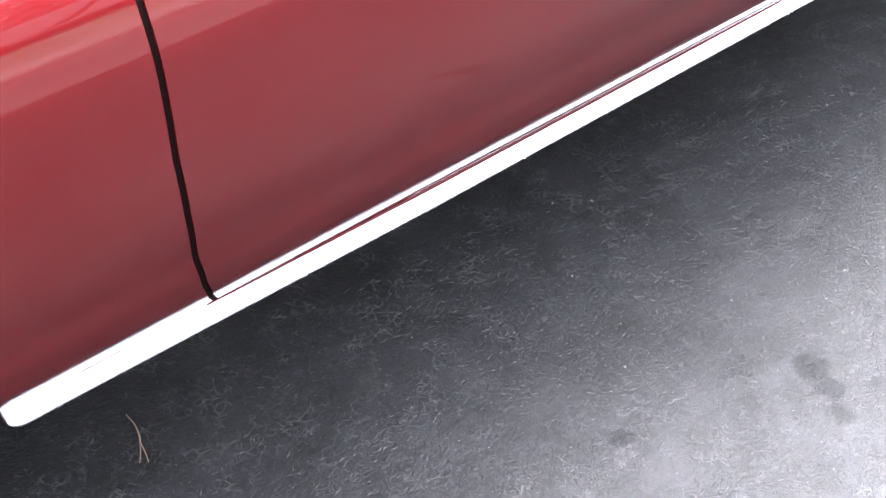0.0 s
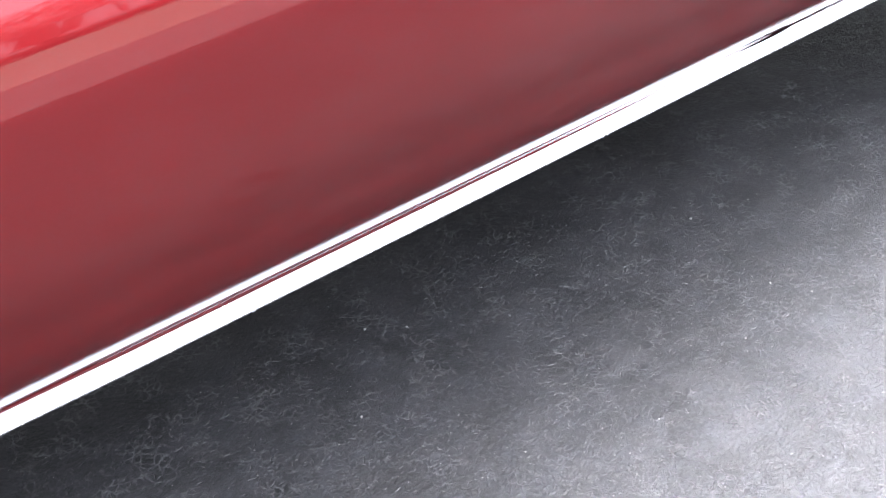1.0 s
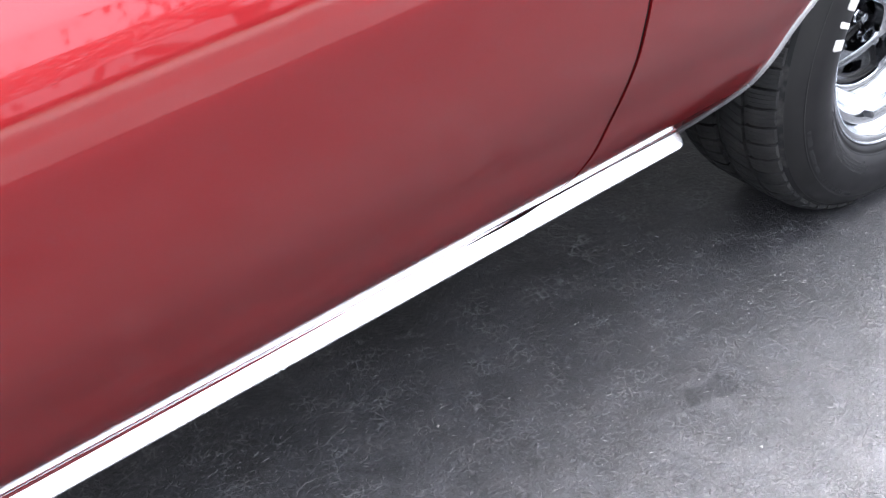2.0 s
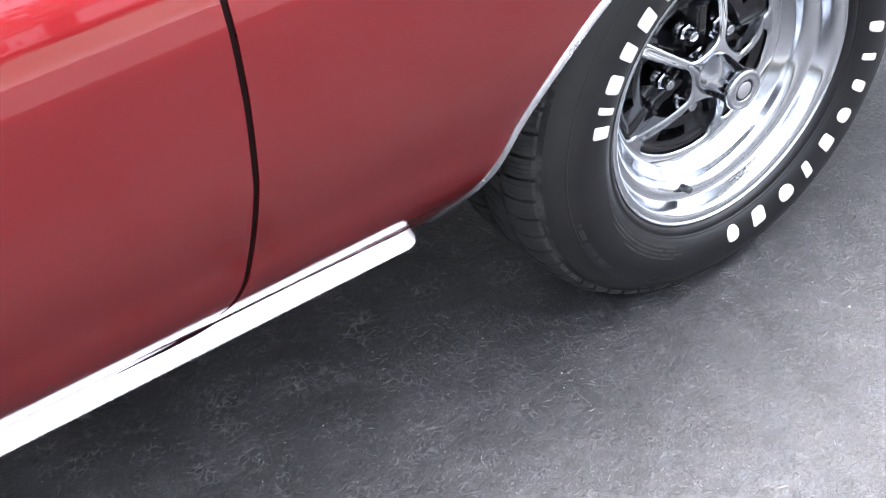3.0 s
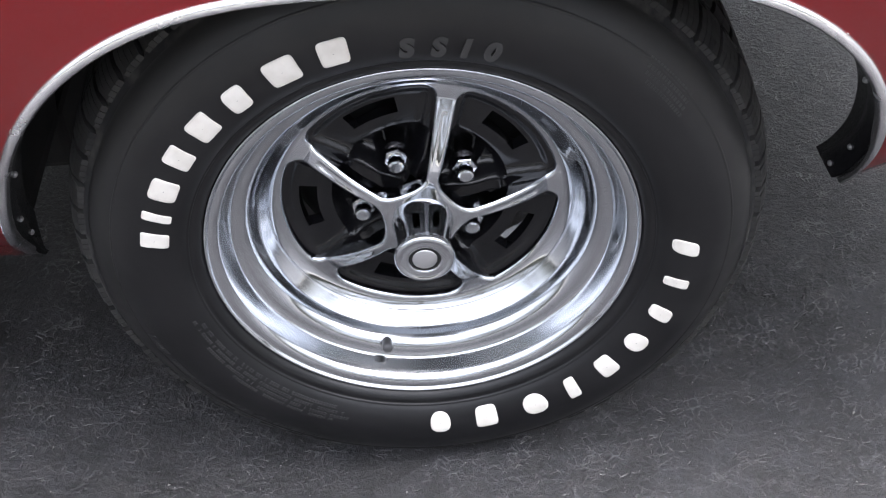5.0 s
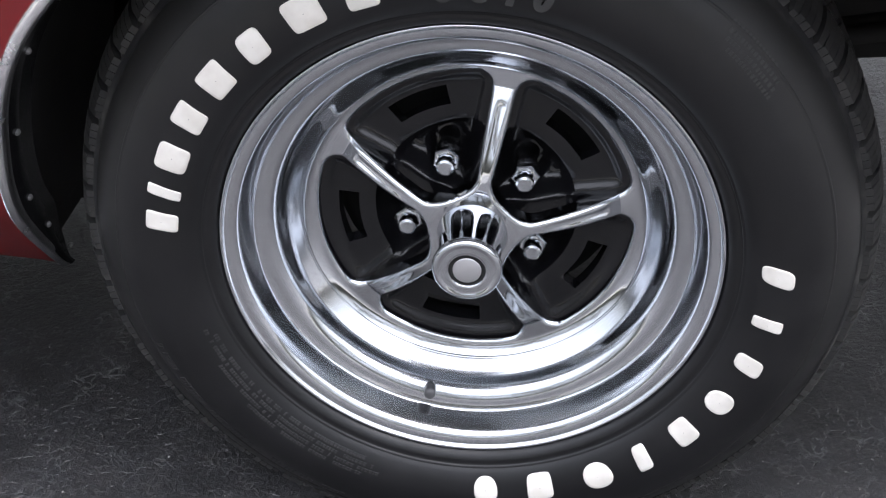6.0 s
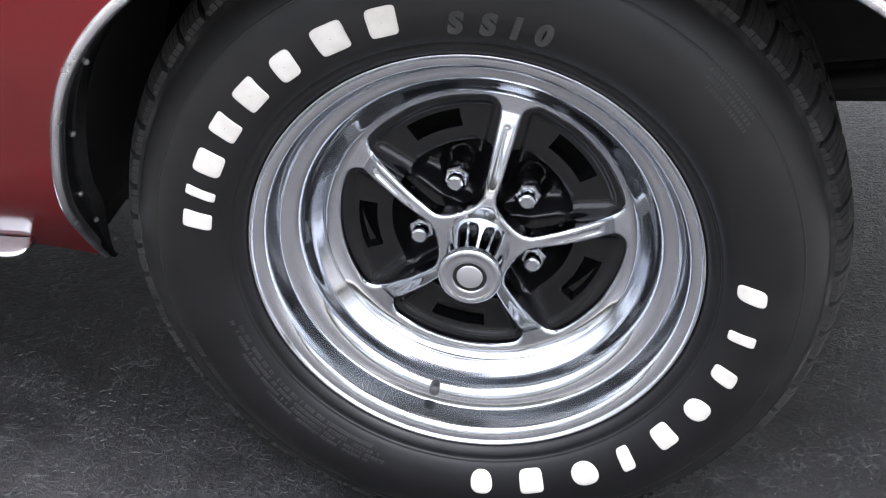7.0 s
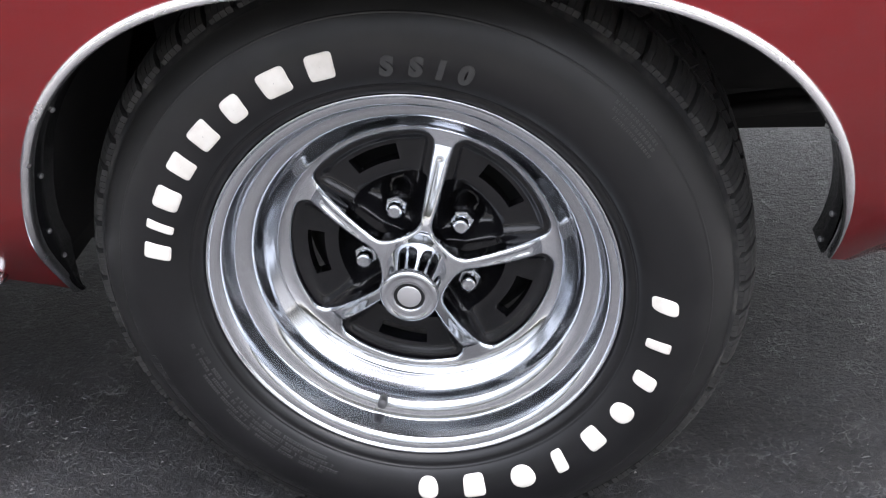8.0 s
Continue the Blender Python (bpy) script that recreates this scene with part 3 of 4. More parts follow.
def make_upper_body():
    """Hood, cowl and deck as one crowned sheet, then the roof on its pillars, the ends and the floor pan."""
    xs = np.linspace(-3.95, 0.98, 50)
    rows = []
    for x in xs:
        zt = float(np.interp(x, [-3.95, -3.6, -2.9, 0.0, 0.6, 0.98], [0.88, 0.93, TOP_Z, TOP_Z, 0.945, 0.90]))
        y0 = float(skin(x, zt))
        y = np.linspace(y0, 2 * MID_Y - y0, 15)
        rows.append(np.stack([0 * y + x, y, zt + 0.05 * (1 - ((y - MID_Y) / (MID_Y - y0)) ** 2)], -1))
    part("hood_and_deck", sheet(rows), red, car, "glossy red hood and rear deck")
    lev = [(0.975, -2.95, -0.55, 0.14), (1.10, -2.70, -0.85, 0.20), (1.22, -2.45, -1.12, 0.26), (1.30, -2.25, -1.35, 0.32)]
    rings = []
    for z, xa, xb, inset in lev:
        pts = [(xa, inset), (xb, inset), (xb, 2 * MID_Y - inset), (xa, 2 * MID_Y - inset)]
        rings.append([(px, py, z) for px, py in pts])
    part("window_glass", sheet(rings, closed_v=True), glass, car, "dark car window glass", smooth=False)
    xs = np.linspace(-2.28, -1.32, 12)
    rows = []
    for i, x in enumerate(xs):
        y = np.linspace(0.30, 2 * MID_Y - 0.30, 11)
        rows.append(np.stack([0 * y + x, y, 1.30 + 0.035 * (1 - ((y - MID_Y) / 0.55) ** 2) * math.sin(math.pi * (i + 0.6) / 12.2) + 0.004], -1))
    part("roof", sheet(rows), red, car, "red roof panel")
    for x in (-3.95, 0.98):
        rows = []
        low, top = (0.42, 0.90) if x > 0 else (0.45, 0.88)
        for v in np.linspace(0, 1, 9):
            z = low + (top - low) * v
            y0 = float(skin(x, z))
            y = np.linspace(y0, 2 * MID_Y - y0, 15)
            crown = 1 - ((y - MID_Y) / (MID_Y - y0)) ** 2
            bulge = 0.05 * crown * math.sin(math.pi * min(v + 0.25, 1.0))
            rows.append(np.stack([x + (bulge if x > 0 else -bulge), y, z + 0.05 * crown * v], -1))
        part("end_panel", sheet(rows), red, car, "red end panel")
    part("floor_pan", box(-3.3, -0.42, 0.34, 2 * MID_Y - 0.34, 0.175, 0.262, 0.01), under, car, "dark underside of the car", smooth=False)
    part("subframe", box(-0.40, 0.80, 0.46, 2 * MID_Y - 0.46, 0.315, 0.60, 0.02), under, car, "dark chassis crossmember", smooth=False)
    # oil pan and valance: plain boxes added to keep light off the ground below
    part("oil_pan_blocker", box(-0.30, 0.55, 0.60, 2 * MID_Y - 0.60, 0.19, 0.42, 0.03), under, car, "dark box as oil pan, added to block light under the car", smooth=False)
    part("valance_blocker", box(0.84, 0.87, 0.10, 2 * MID_Y - 0.10, 0.235, 0.56, 0.01), under, car, "dark panel as front valance, added to block light under the car", smooth=False)
    # lower arm, strut rod and sway bar ends below the crossmember
    part("control_arm", box(0.02, 0.20, 0.36, 0.62, 0.262, 0.30, 0.012), under, car, "dark lower suspension arm")
    rod = np.array([(0.12, 0.40, 0.300), (0.36, 0.46, 0.306), (0.62, 0.50, 0.312)])
    part("strut_rod", tube(rod, 0.012, 8), under, car, "dark suspension strut rod")
    bar = np.array([(0.20, 0.42, 0.30), (0.42, 0.455, 0.302), (0.52, 0.47, 0.298), (0.56, 0.60, 0.298), (0.56, 1.10, 0.298)])
    part("sway_bar", tube(bar, 0.011, 8), under, car, "dark sway bar")
    part("bracket", box(0.49, 0.56, 0.44, 0.50, 0.265, 0.32, 0.008), under, car, "dark frame bracket")
    part("axle", box(-0.05, 0.05, 0.22, 2 * MID_Y - 0.22, 0.25, 0.33, 0.02), under, car, smooth=False)


make_upper_body()

# ---- the wheels ----
R_TYRE, TYRE_Y = 0.338, 0.108
LUG0, SPOKE0 = 39.0, 75.0


def on_ground(bm):
    for v in bm.verts:
        if v.co.z < 0.001 - WHEEL_Z:
            v.co.z = 0.001 - WHEEL_Z
    return bm


SIDE = [(0.2065, 0.006), (0.2100, -0.003), (0.2150, -0.0075), (0.2200, -0.0085), (0.2260, -0.0140), (0.2350, -0.0190), (0.2480, -0.0222), (0.2620, -0.0222), (0.2760, -0.0195),
        (0.2900, -0.0130), (0.3030, -0.0035), (0.3125, 0.0065), (0.3165, 0.0140)]


def tread_radius(y):
    d = abs(y - TYRE_Y)
    return R_TYRE - 5.5 * max(d - 0.05, 0) ** 2 - 0.002 * (d / 0.1) ** 2


def tyre_mesh():
    side = smooth_profile(SIDE, 4)
    crown = [(tread_radius(y) - 0.008, y) for y in np.linspace(0.018, 2 * TYRE_Y - 0.018, 20)]
    far = [(r, 2 * TYRE_Y - y) for r, y in side[::-1]]
    bm = lathe(np.vstack([side, crown, far]), 160)
    return on_ground(bm)


def tread_mesh():
    """Blocks in four rows, with slanted slots between them."""
    rng = random.Random(4)
    bm = bmesh.new()
    rows = [(0.0125, 0.056, 62, 0.10, 0.0), (0.062, 0.102, 62, -0.5, 0.35), (0.114, 0.154, 62, 0.5, 0.1), (0.160, 0.2035, 62, -0.10, 0.5)]
    for y0, y1, count, slant, off in rows:
        step = 2 * math.pi / count
        # the shoulder blocks are cut by narrow sipes
        cuts = 4 if y0 < 0.02 or y1 > 0.2 else 2
        for k in range(count * cuts):
            wide = step * 0.86 / cuts
            a0 = (k // cuts + off) * step + (k % cuts) * wide
            wide *= 0.90 + 0.02 * rng.random()
            notch = 0.004 if cuts == 4 and k % cuts == cuts - 1 else 0.0
            P = []
            ys = np.linspace(y0, y1, 5)
            for y in ys:
                lean = slant * (y - y0) / (y1 - y0) * step
                edge = (0.0012 + notch * 0.4) if y in (ys[0], ys[-1]) else 0
                ring = []
                for a in np.linspace(a0 + lean, a0 + lean + wide * (1 - notch * 40 * (y in (ys[0], ys[-1]))), 4):
                    r = tread_radius(y) - edge
                    ring.append((r * math.cos(a), y, r * math.sin(a)))
                P.append(ring)
            P = np.array(P)
            low = P.copy()
            c = np.hypot(P[..., 0], P[..., 2])
            low[..., 0] *= (c - 0.009) / c
            low[..., 2] *= (c - 0.009) / c
            # top and skirt in one grid
            rim = [(0, j) for j in range(4)] + [(i, 3) for i in range(1, 5)] + [(4, j) for j in range(2, -1, -1)] + [(i, 0) for i in range(3, 0, -1)]
            vt = [[bm.verts.new(P[i, j]) for j in range(4)] for i in range(5)]
            for i in range(4):
                for j in range(3):
                    bm.faces.new((vt[i][j], vt[i + 1][j], vt[i + 1][j + 1], vt[i][j + 1]))
            vl = [bm.verts.new(low[i, j]) for i, j in rim]
            vu = [vt[i][j] for i, j in rim]
            for q in range(len(rim)):
                w = (q + 1) % len(rim)
                bm.faces.new((vu[q], vl[q], vl[w], vu[w]))
    return on_ground(bm)


# lip bead, lip band, step, broad cone, step, well wall, seat of the spider
RIM = [(0.2055, 0.012), (0.2080, 0.0050), (0.2088, 0.0016), (0.2085, -0.0008), (0.2072, -0.0022), (0.2056, -0.0018), (0.2046, -0.0002), (0.2036, 0.0009), (0.2020, 0.0012),
       (0.1990, 0.0019), (0.1965, 0.0030), (0.1944, 0.0049), (0.1928, 0.0076), (0.1914, 0.0106), (0.1902, 0.0134), (0.1890, 0.0164), (0.1878, 0.0194), (0.1867, 0.0222), (0.1858, 0.0243), (0.1849, 0.0258),
       (0.1838, 0.0267), (0.1824, 0.0273), (0.1800, 0.0282), (0.1760, 0.0292), (0.1725, 0.0308), (0.1695, 0.0333), (0.1672, 0.0364), (0.1654, 0.0398), (0.1638, 0.0438), (0.1622, 0.0475),
       (0.1600, 0.0507), (0.1570, 0.0543), (0.1540, 0.0578), (0.1524, 0.0596), (0.1514, 0.0609), (0.1500, 0.0640), (0.1490, 0.0800)]


def rim_mesh():
    bm = lathe(smooth_profile(RIM, 4), 192)
    lathe([(0.2055, 0.012), (0.195, 0.03), (0.188, 0.05), (0.186, 0.19), (0.205, 0.205)], 64, bm=bm)
    return bm


def window_depth(px, pz):
    """How far a point of the wheel's face lies inside a window between two spokes (negative: on the metal)."""
    r = np.hypot(px, pz)
    d = np.radians((np.degrees(np.arctan2(pz, px)) - SPOKE0) % 72.0)
    wide = 0.0058 + 0.0042 * np.clip((r - 0.050) / 0.075, 0, 1)
    q = (0.1372 - r, r - 0.0375, r * np.sin(d) - wide, r * np.sin(math.radians(72.0) - d) - wide)
    fillet = 0.0165
    return fillet - np.sqrt(sum(np.maximum(fillet - k, 0) ** 2 for k in q))


def spider_height(r):
    """The y of the spokes and of the ring that joins them."""
    y = 0.0690 - 0.0334 * (1 - np.clip((r - 0.034) / 0.092, 0, 1) ** 1.75)
    return y - 0.0078 * np.clip((r - 0.1400) / 0.0115, 0, 1) ** 1.8


def spider_mesh():
    """Five spokes flaring into the ring, with rounded edges round the windows."""
    na, rs = 900, np.r_[np.linspace(0.026, 0.118, 86), np.linspace(0.1188, 0.1515, 42)]
    th = np.linspace(0, 2 * np.pi, na, endpoint=False)
    X, Z = np.outer(np.cos(th), rs), np.outer(np.sin(th), rs)
    D = window_depth(X, Z)
    near = (D > 0) & (D < 0.0016)
    for _ in range(3):
        e = 1e-5
        gx, gz = (window_depth(X + e, Z) - window_depth(X - e, Z)) / (2 * e), (window_depth(X, Z + e) - window_depth(X, Z - e)) / (2 * e)
        g2 = np.maximum(gx * gx + gz * gz, 0.2)
        step = np.where(near, window_depth(X, Z) / g2, 0)
        X, Z = X - step * gx, Z - step * gz
    keep = (D <= 0) | near
    t = np.where(near, 0, np.maximum(-D, 0))
    R = np.hypot(X, Z)
    Y = spider_height(R) + 0.0026 * np.clip(1 - t / 0.0036, 0, 1) ** 2.0
    # narrow groove down the middle of each spoke
    dd = np.radians((np.degrees(np.arctan2(Z, X)) - SPOKE0 + 36.0) % 72.0 - 36.0)
    side = np.abs(R * np.sin(dd))
    Y += 0.0015 * np.exp(-(side / 0.0028) ** 4) * np.clip((R - 0.060) / 0.045, 0, 1) * np.clip((0.1155 - R) / 0.004, 0, 1)
    bm = bmesh.new()
    vs = [[bm.verts.new((X[a, k], Y[a, k], Z[a, k])) if keep[a, k] else None for k in range(len(rs))] for a in range(na)]
    for a in range(na):
        b = (a + 1) % na
        for k in range(len(rs) - 1):
            q = (vs[a][k], vs[b][k], vs[b][k + 1], vs[a][k + 1])
            if all(v is not None for v in q):
                bm.faces.new(q)
            elif sum(v is not None for v in q) == 3:
                bm.faces.new([v for v in q if v is not None])
    for v in [v for v in bm.verts if not v.link_faces]:
        bm.verts.remove(v)
    border = [e for e in bm.edges if e.is_boundary and all(0.028 < math.hypot(v.co.x, v.co.z) < 0.135 for v in e.verts)]
    made = bmesh.ops.extrude_edge_only(bm, edges=border)
    for v in made["geom"]:
        if isinstance(v, bmesh.types.BMVert):
            v.co.y += 0.016
    return bm


def pocket_mesh():
    """The black dished centre: five pockets with lug bosses and slots through it."""
    na, nr = 360, 34
    rs = np.linspace(0.024, 0.1425, nr)
    slot_r = (0.1030, 0.1200)
    bm = bmesh.new()
    grid = []
    for i in range(na):
        th = math.radians(i)
        # angle from the nearest lug
        d = (i - LUG0 + 36.0) % 72.0 - 36.0
        row = []
        for r in rs:
            y = 0.100 - 0.010 * max(0.0, (0.07 - r) / 0.04)
            side = abs(math.radians(d)) * r
            edge = r * math.radians(36.0) - side           # distance to the spoke's line
            y -= 0.020 * math.exp(-(max(edge - 0.006, 0) / 0.008) ** 2)
            y -= 0.020 * max(0.0, (r - 0.126) / 0.010) ** 1.5 if r < 0.136 else 0.020
            lx, lz = r * math.cos(math.radians(d)) - 0.0582, r * math.sin(math.radians(d))
            q = math.hypot(lx, lz)
            y += 0.012 * max(0.0, min(1.0, (0.0200 - q) / 0.006))
            # raised shelf outside the boss
            if r > 0.080:
                y -= 0.020 * min(1.0, (r - 0.080) / 0.009)
            y = max(y, 0.0748)
            row.append(bm.verts.new((r * math.cos(th), y, r * math.sin(th))))
        grid.append(row)
    for i in range(na):
        d = ((i + 0.5) - LUG0 + 36.0) % 72.0 - 36.0
        for j in range(nr - 1):
            rm = (rs[j] + rs[j + 1]) / 2
            if abs(d) < 13.0 and slot_r[0] < rm < slot_r[1]:
                continue
            k = (i + 1) % na
            bm.faces.new((grid[i][j], grid[k][j], grid[k][j + 1], grid[i][j + 1]))
    # walls of the slots
    border = [e for e in bm.edges if e.is_boundary and all(0.05 < math.hypot(v.co.x, v.co.z) < 0.13 for v in e.verts)]
    made = bmesh.ops.extrude_edge_only(bm, edges=border)
    for v in made["geom"]:
        if isinstance(v, bmesh.types.BMVert):
            v.co.y += 0.016
    return bm


def cap_mesh():
    prof = [(0.0, -0.0150), (0.0150, -0.0150), (0.0154, -0.0178), (0.0175, -0.0180), (0.0215, -0.0176), (0.0230, -0.0178), (0.0242, -0.0190), (0.0264, -0.0188), (0.0284, -0.0168), (0.0292, -0.0138), (0.0288, -0.0112), (0.0268, -0.0098),
            (0.0256, -0.0085), (0.0254, -0.0060), (0.0258, 0.0060), (0.0268, 0.0180), (0.0284, 0.0280), (0.0300, 0.0340), (0.0310, 0.0400), (0.0310, 0.0600)]
    return lathe(prof, 64)


def lug_mesh():
    """A bright acorn lug nut: hexagon, washer face and rounded tip, along -y."""
    bm = lathe([(0.0, -0.0120), (0.0050, -0.0120), (0.0066, -0.0108), (0.0070, -0.0085), (0.0070, 0.0), (0.0085, 0.0008), (0.0086, 0.0030)], 24)
    hexa = []
    for y, r in ((0.0004, 0.0086), (0.0006, 0.0098), (0.0018, 0.0108), (0.0072, 0.0108), (0.0080, 0.0100)):
        hexa.append([(r * math.cos(math.radians(60 * k)), y, r * math.sin(math.radians(60 * k))) for k in range(6)])
    sheet(hexa, closed_v=True, bm=bm)
    return bm


def stud_mesh():
    return lathe([(0.0, 0.007), (0.0088, 0.007), (0.0090, 0.0150), (0.0108, 0.0162), (0.0110, 0.0190), (0.0094, 0.0205), (0.0092, 0.042), (0.012, 0.046)], 20)


def valve_mesh():
    bm = lathe([(0.0, -0.020), (0.0030, -0.020), (0.0036, -0.0188), (0.0036, -0.010), (0.0028, -0.0096), (0.0028, -0.005), (0.0040, 0.0), (0.0048, 0.008), (0.0062, 0.014)], 16)
    return bm


def side_y(r):
    p = smooth_profile(SIDE, 4)
    return float(np.interp(r, p[:, 0], p[:, 1]))


def lay_on_side(cells, radius, angle, proud, bm=None):
    """Lays boxes (x along the reading direction, y outwards) on the tyre's side as a thin raised slab."""
    bm = bm or bmesh.new()
    had = set(bm.edges)
    for x0, x1, y0, y1 in cells:
        rows = []
        nx, ny = max(2, int((x1 - x0) / 0.006) + 2), max(2, int((y1 - y0) / 0.004) + 2)
        for y in np.linspace(y0, y1, ny):
            row = []
            for x in np.linspace(x0, x1, nx):
                r, a = radius + y, math.radians(angle) - x / radius
                row.append((r * math.cos(a), side_y(r) - proud, r * math.sin(a)))
            rows.append(row)
        sheet(rows, bm=bm)
    border = [e for e in bm.edges if e not in had and e.is_boundary]
    made = bmesh.ops.extrude_edge_only(bm, edges=border)
    for v in made["geom"]:
        if isinstance(v, bmesh.types.BMVert):
            v.co.y += proud + 0.001
    return bm


def side_bar(width, height, radius, angle, proud, lean=0.0, corner=0.3):
    """A plain raised bar with rounded corners on the tyre's side: its flat top in fine rings, then a bevelled skirt."""
    ring = []
    for k in range(40):
        a = 2 * math.pi * (k + 0.5) / 40
        c, d = math.cos(a), math.sin(a)
        p = 2.0 / corner
        ring.append((0.5 * width * math.copysign(abs(c) ** (2 / p), c), 0.5 * height * math.copysign(abs(d) ** (2 / p), d)))

    def at(x, y, lift):
        r, t = radius + y, math.radians(angle) - (x + lean * y) / radius
        return r * math.cos(t), side_y(r) - lift, r * math.sin(t)

    rows = [[at(x * f, y * f, proud) for x, y in ring] for f in (0.02, 0.25, 0.5, 0.75, 0.93)]
    rows.append([at(x * 0.985, y * 0.985, proud * 0.72) for x, y in ring])
    rows.append([at(x, y, -0.001) for x, y in ring])
    return sheet(rows, closed_v=True)


MESHES = {}


def shared(key, build):
    """One mesh for all that look alike."""
    if key not in MESHES:
        bm = build()
        crisp(bm)
        me = bpy.data.meshes.new(key)
        bm.to_mesh(me)
        bm.free()
        MESHES[key] = me
    return MESHES[key]


def turn_y(deg):
    # positive turns +x towards +z
    return Matrix.Rotation(-math.radians(deg), 4, "Y")


def make_wheel(where, lettered):
    wheel = placed("wheel", shared("wheel", rim_mesh), rim_chrome, car, "deep-dished chrome wheel with five spokes", where=where)
    placed("tyre", shared("tyre", tyre_mesh), rubber, wheel, "black rubber tyre with raised white markings" if lettered else "black rubber tyre")
    placed("shoulder_edge", shared("shoulder_edge", lambda: on_ground(lathe([(0.3128, 0.0062), (0.3150, 0.0090), (0.3172, 0.0118), (0.3190, 0.0150)], 160))), dusty, wheel, "dusty worn shoulder of the tyre")
    placed("tread", shared("tread", tread_mesh), tread_rubber, wheel, "worn tread blocks with slanted slots", smooth=False)
    placed("wheel_centre", shared("wheel_centre", pocket_mesh), black_paint, wheel, "black painted wheel centre with slots")
    placed("brake_drum", shared("brake_drum", lambda: lathe([(0.0, 0.125), (0.12, 0.125), (0.135, 0.14), (0.135, 0.20)], 48)), hole, wheel, "dark brake behind the wheel")
    placed("wheel_spider", shared("wheel_spider", spider_mesh), chrome, wheel, "five chrome spokes joined by a ring")
    for k in range(5):
        a = math.radians(LUG0 + 72 * k)
        at = Matrix.Translation((0.0582 * math.cos(a), 0.0665, 0.0582 * math.sin(a)))
        placed("lug_nut", shared("lug_nut", lug_mesh), chrome, wheel, "chrome lug nut", smooth=False, where=at @ turn_y(17 * k) @ Matrix.Diagonal((1.14, 1.0, 1.14, 1)))
        placed("stud", shared("stud", stud_mesh), dark_chrome, wheel, "dark plated sleeve of the lug", where=at)
    placed("centre_cap", shared("centre_cap", cap_mesh), chrome, wheel, "tall chrome centre cap")
    placed("cap_emblem", shared("cap_emblem", lambda: lathe([(0.0, -0.0176), (0.0110, -0.0176), (0.0117, -0.0173), (0.0118, -0.0150)], 40)), silver, wheel, "plain silver disc on the cap")
    placed("emblem_ring", shared("emblem_ring", lambda: lathe([(0.0118, -0.0155), (0.0119, -0.0168), (0.0151, -0.0170), (0.0152, -0.0155)], 40)), hole, wheel, "black ring round the emblem")
    va = math.radians(-106.7)
    va_m = Matrix.Translation((0.1735 * math.cos(va), 0.048, 0.1735 * math.sin(va))) @ turn_y(-106.7) @ Matrix.Rotation(radians(-12), 4, "Z") @ Matrix.Scale(1.5, 4)
    placed("valve_stem", shared("valve_stem", valve_mesh), valve_mat, wheel, "grey rubber valve stem", where=va_m)
    if lettered:
        # raised white markings as plain bars: middle angle, arc width, height, radius, lean, corner
        bars = [(167.4, 0.0170, 0.0262, 0.2500, 0.10, 0.25), (160.9, 0.0092, 0.0272, 0.2504, 0.14, 0.25), (153.3, 0.0240, 0.0258, 0.2505, 0.06, 0.35), (144.1, 0.0205, 0.0262, 0.2510, 0.10, 0.25),
                (134.7, 0.0245, 0.0262, 0.2510, 0.08, 0.25), (125.0, 0.0215, 0.0256, 0.2500, 0.12, 0.45), (114.0, 0.0290, 0.0262, 0.2512, 0.0, 0.30), (103.5, 0.0255, 0.0262, 0.2508, 0.08, 0.30)]
        bars += [(-1.6, 0.0170, 0.0260, 0.2470, 0.30, 0.55), (-12.4, 0.0105, 0.0250, 0.2465, 0.10, 0.30), (-22.6, 0.0165, 0.0245, 0.2468, 0.20, 0.50), (-33.2, 0.0225, 0.0240, 0.2458, 0.0, 0.85),
                 (-43.6, 0.0215, 0.0245, 0.2440, 0.10, 0.40), (-54.5, 0.0140, 0.0255, 0.2440, 0.20, 0.40), (-65.0, 0.0265, 0.0255, 0.2432, 0.0, 0.90), (-77.9, 0.0235, 0.0255, 0.2405, 0.10, 0.40), (-89.8, 0.0215, 0.0250, 0.2398, 0.0, 0.85)]
        for ang, w, h, r, lean, corner in bars:
            part("white_mark", side_bar(w, h, r, ang, 0.0013, lean, corner), letter_white, wheel, "raised white bar marking")
        # moulded black characters
        for ch, ang in zip("SS10", (90.0, 83.8, 78.6, 73.3)):
            cu = bpy.data.curves.new("character", "FONT")
            cu.body, cu.size, cu.align_x, cu.extrude = ch, 0.0235, "CENTER", 0.0010
            cu.offset, cu.shear = 0.0017, 0.15
            ob = new("character", cu)
            me = bpy.data.meshes.new_from_object(ob.evaluated_get(bpy.context.evaluated_depsgraph_get()))
            bpy.data.objects.remove(ob)
            # the character's up points outwards, its face towards -y
            m = turn_y(ang - 90) @ Matrix.Translation((0, side_y(0.246) - 0.0002, 0.2360)) @ Matrix.Rotation(math.pi / 2, 4, "X")
            placed("character", me, scuffed, wheel, "moulded black character", smooth=False, where=m)
        # lines of moulded small print too fine to read
        rng = random.Random(9)
        def print_line(r, a0, a1, h):
            bm, a = bmesh.new(), a0
            while a < a1:
                step = rng.uniform(0.35, 0.75)
                if rng.random() > 0.16:
                    lay_on_side([(-0.0019 * step, 0.0019 * step, -h / 2, h / 2)], r, a + step / 2, 0.0005, bm=bm)
                a += step + 0.22
            part("small_print", bm, print_rubber, wheel, "moulded small print", smooth=False)
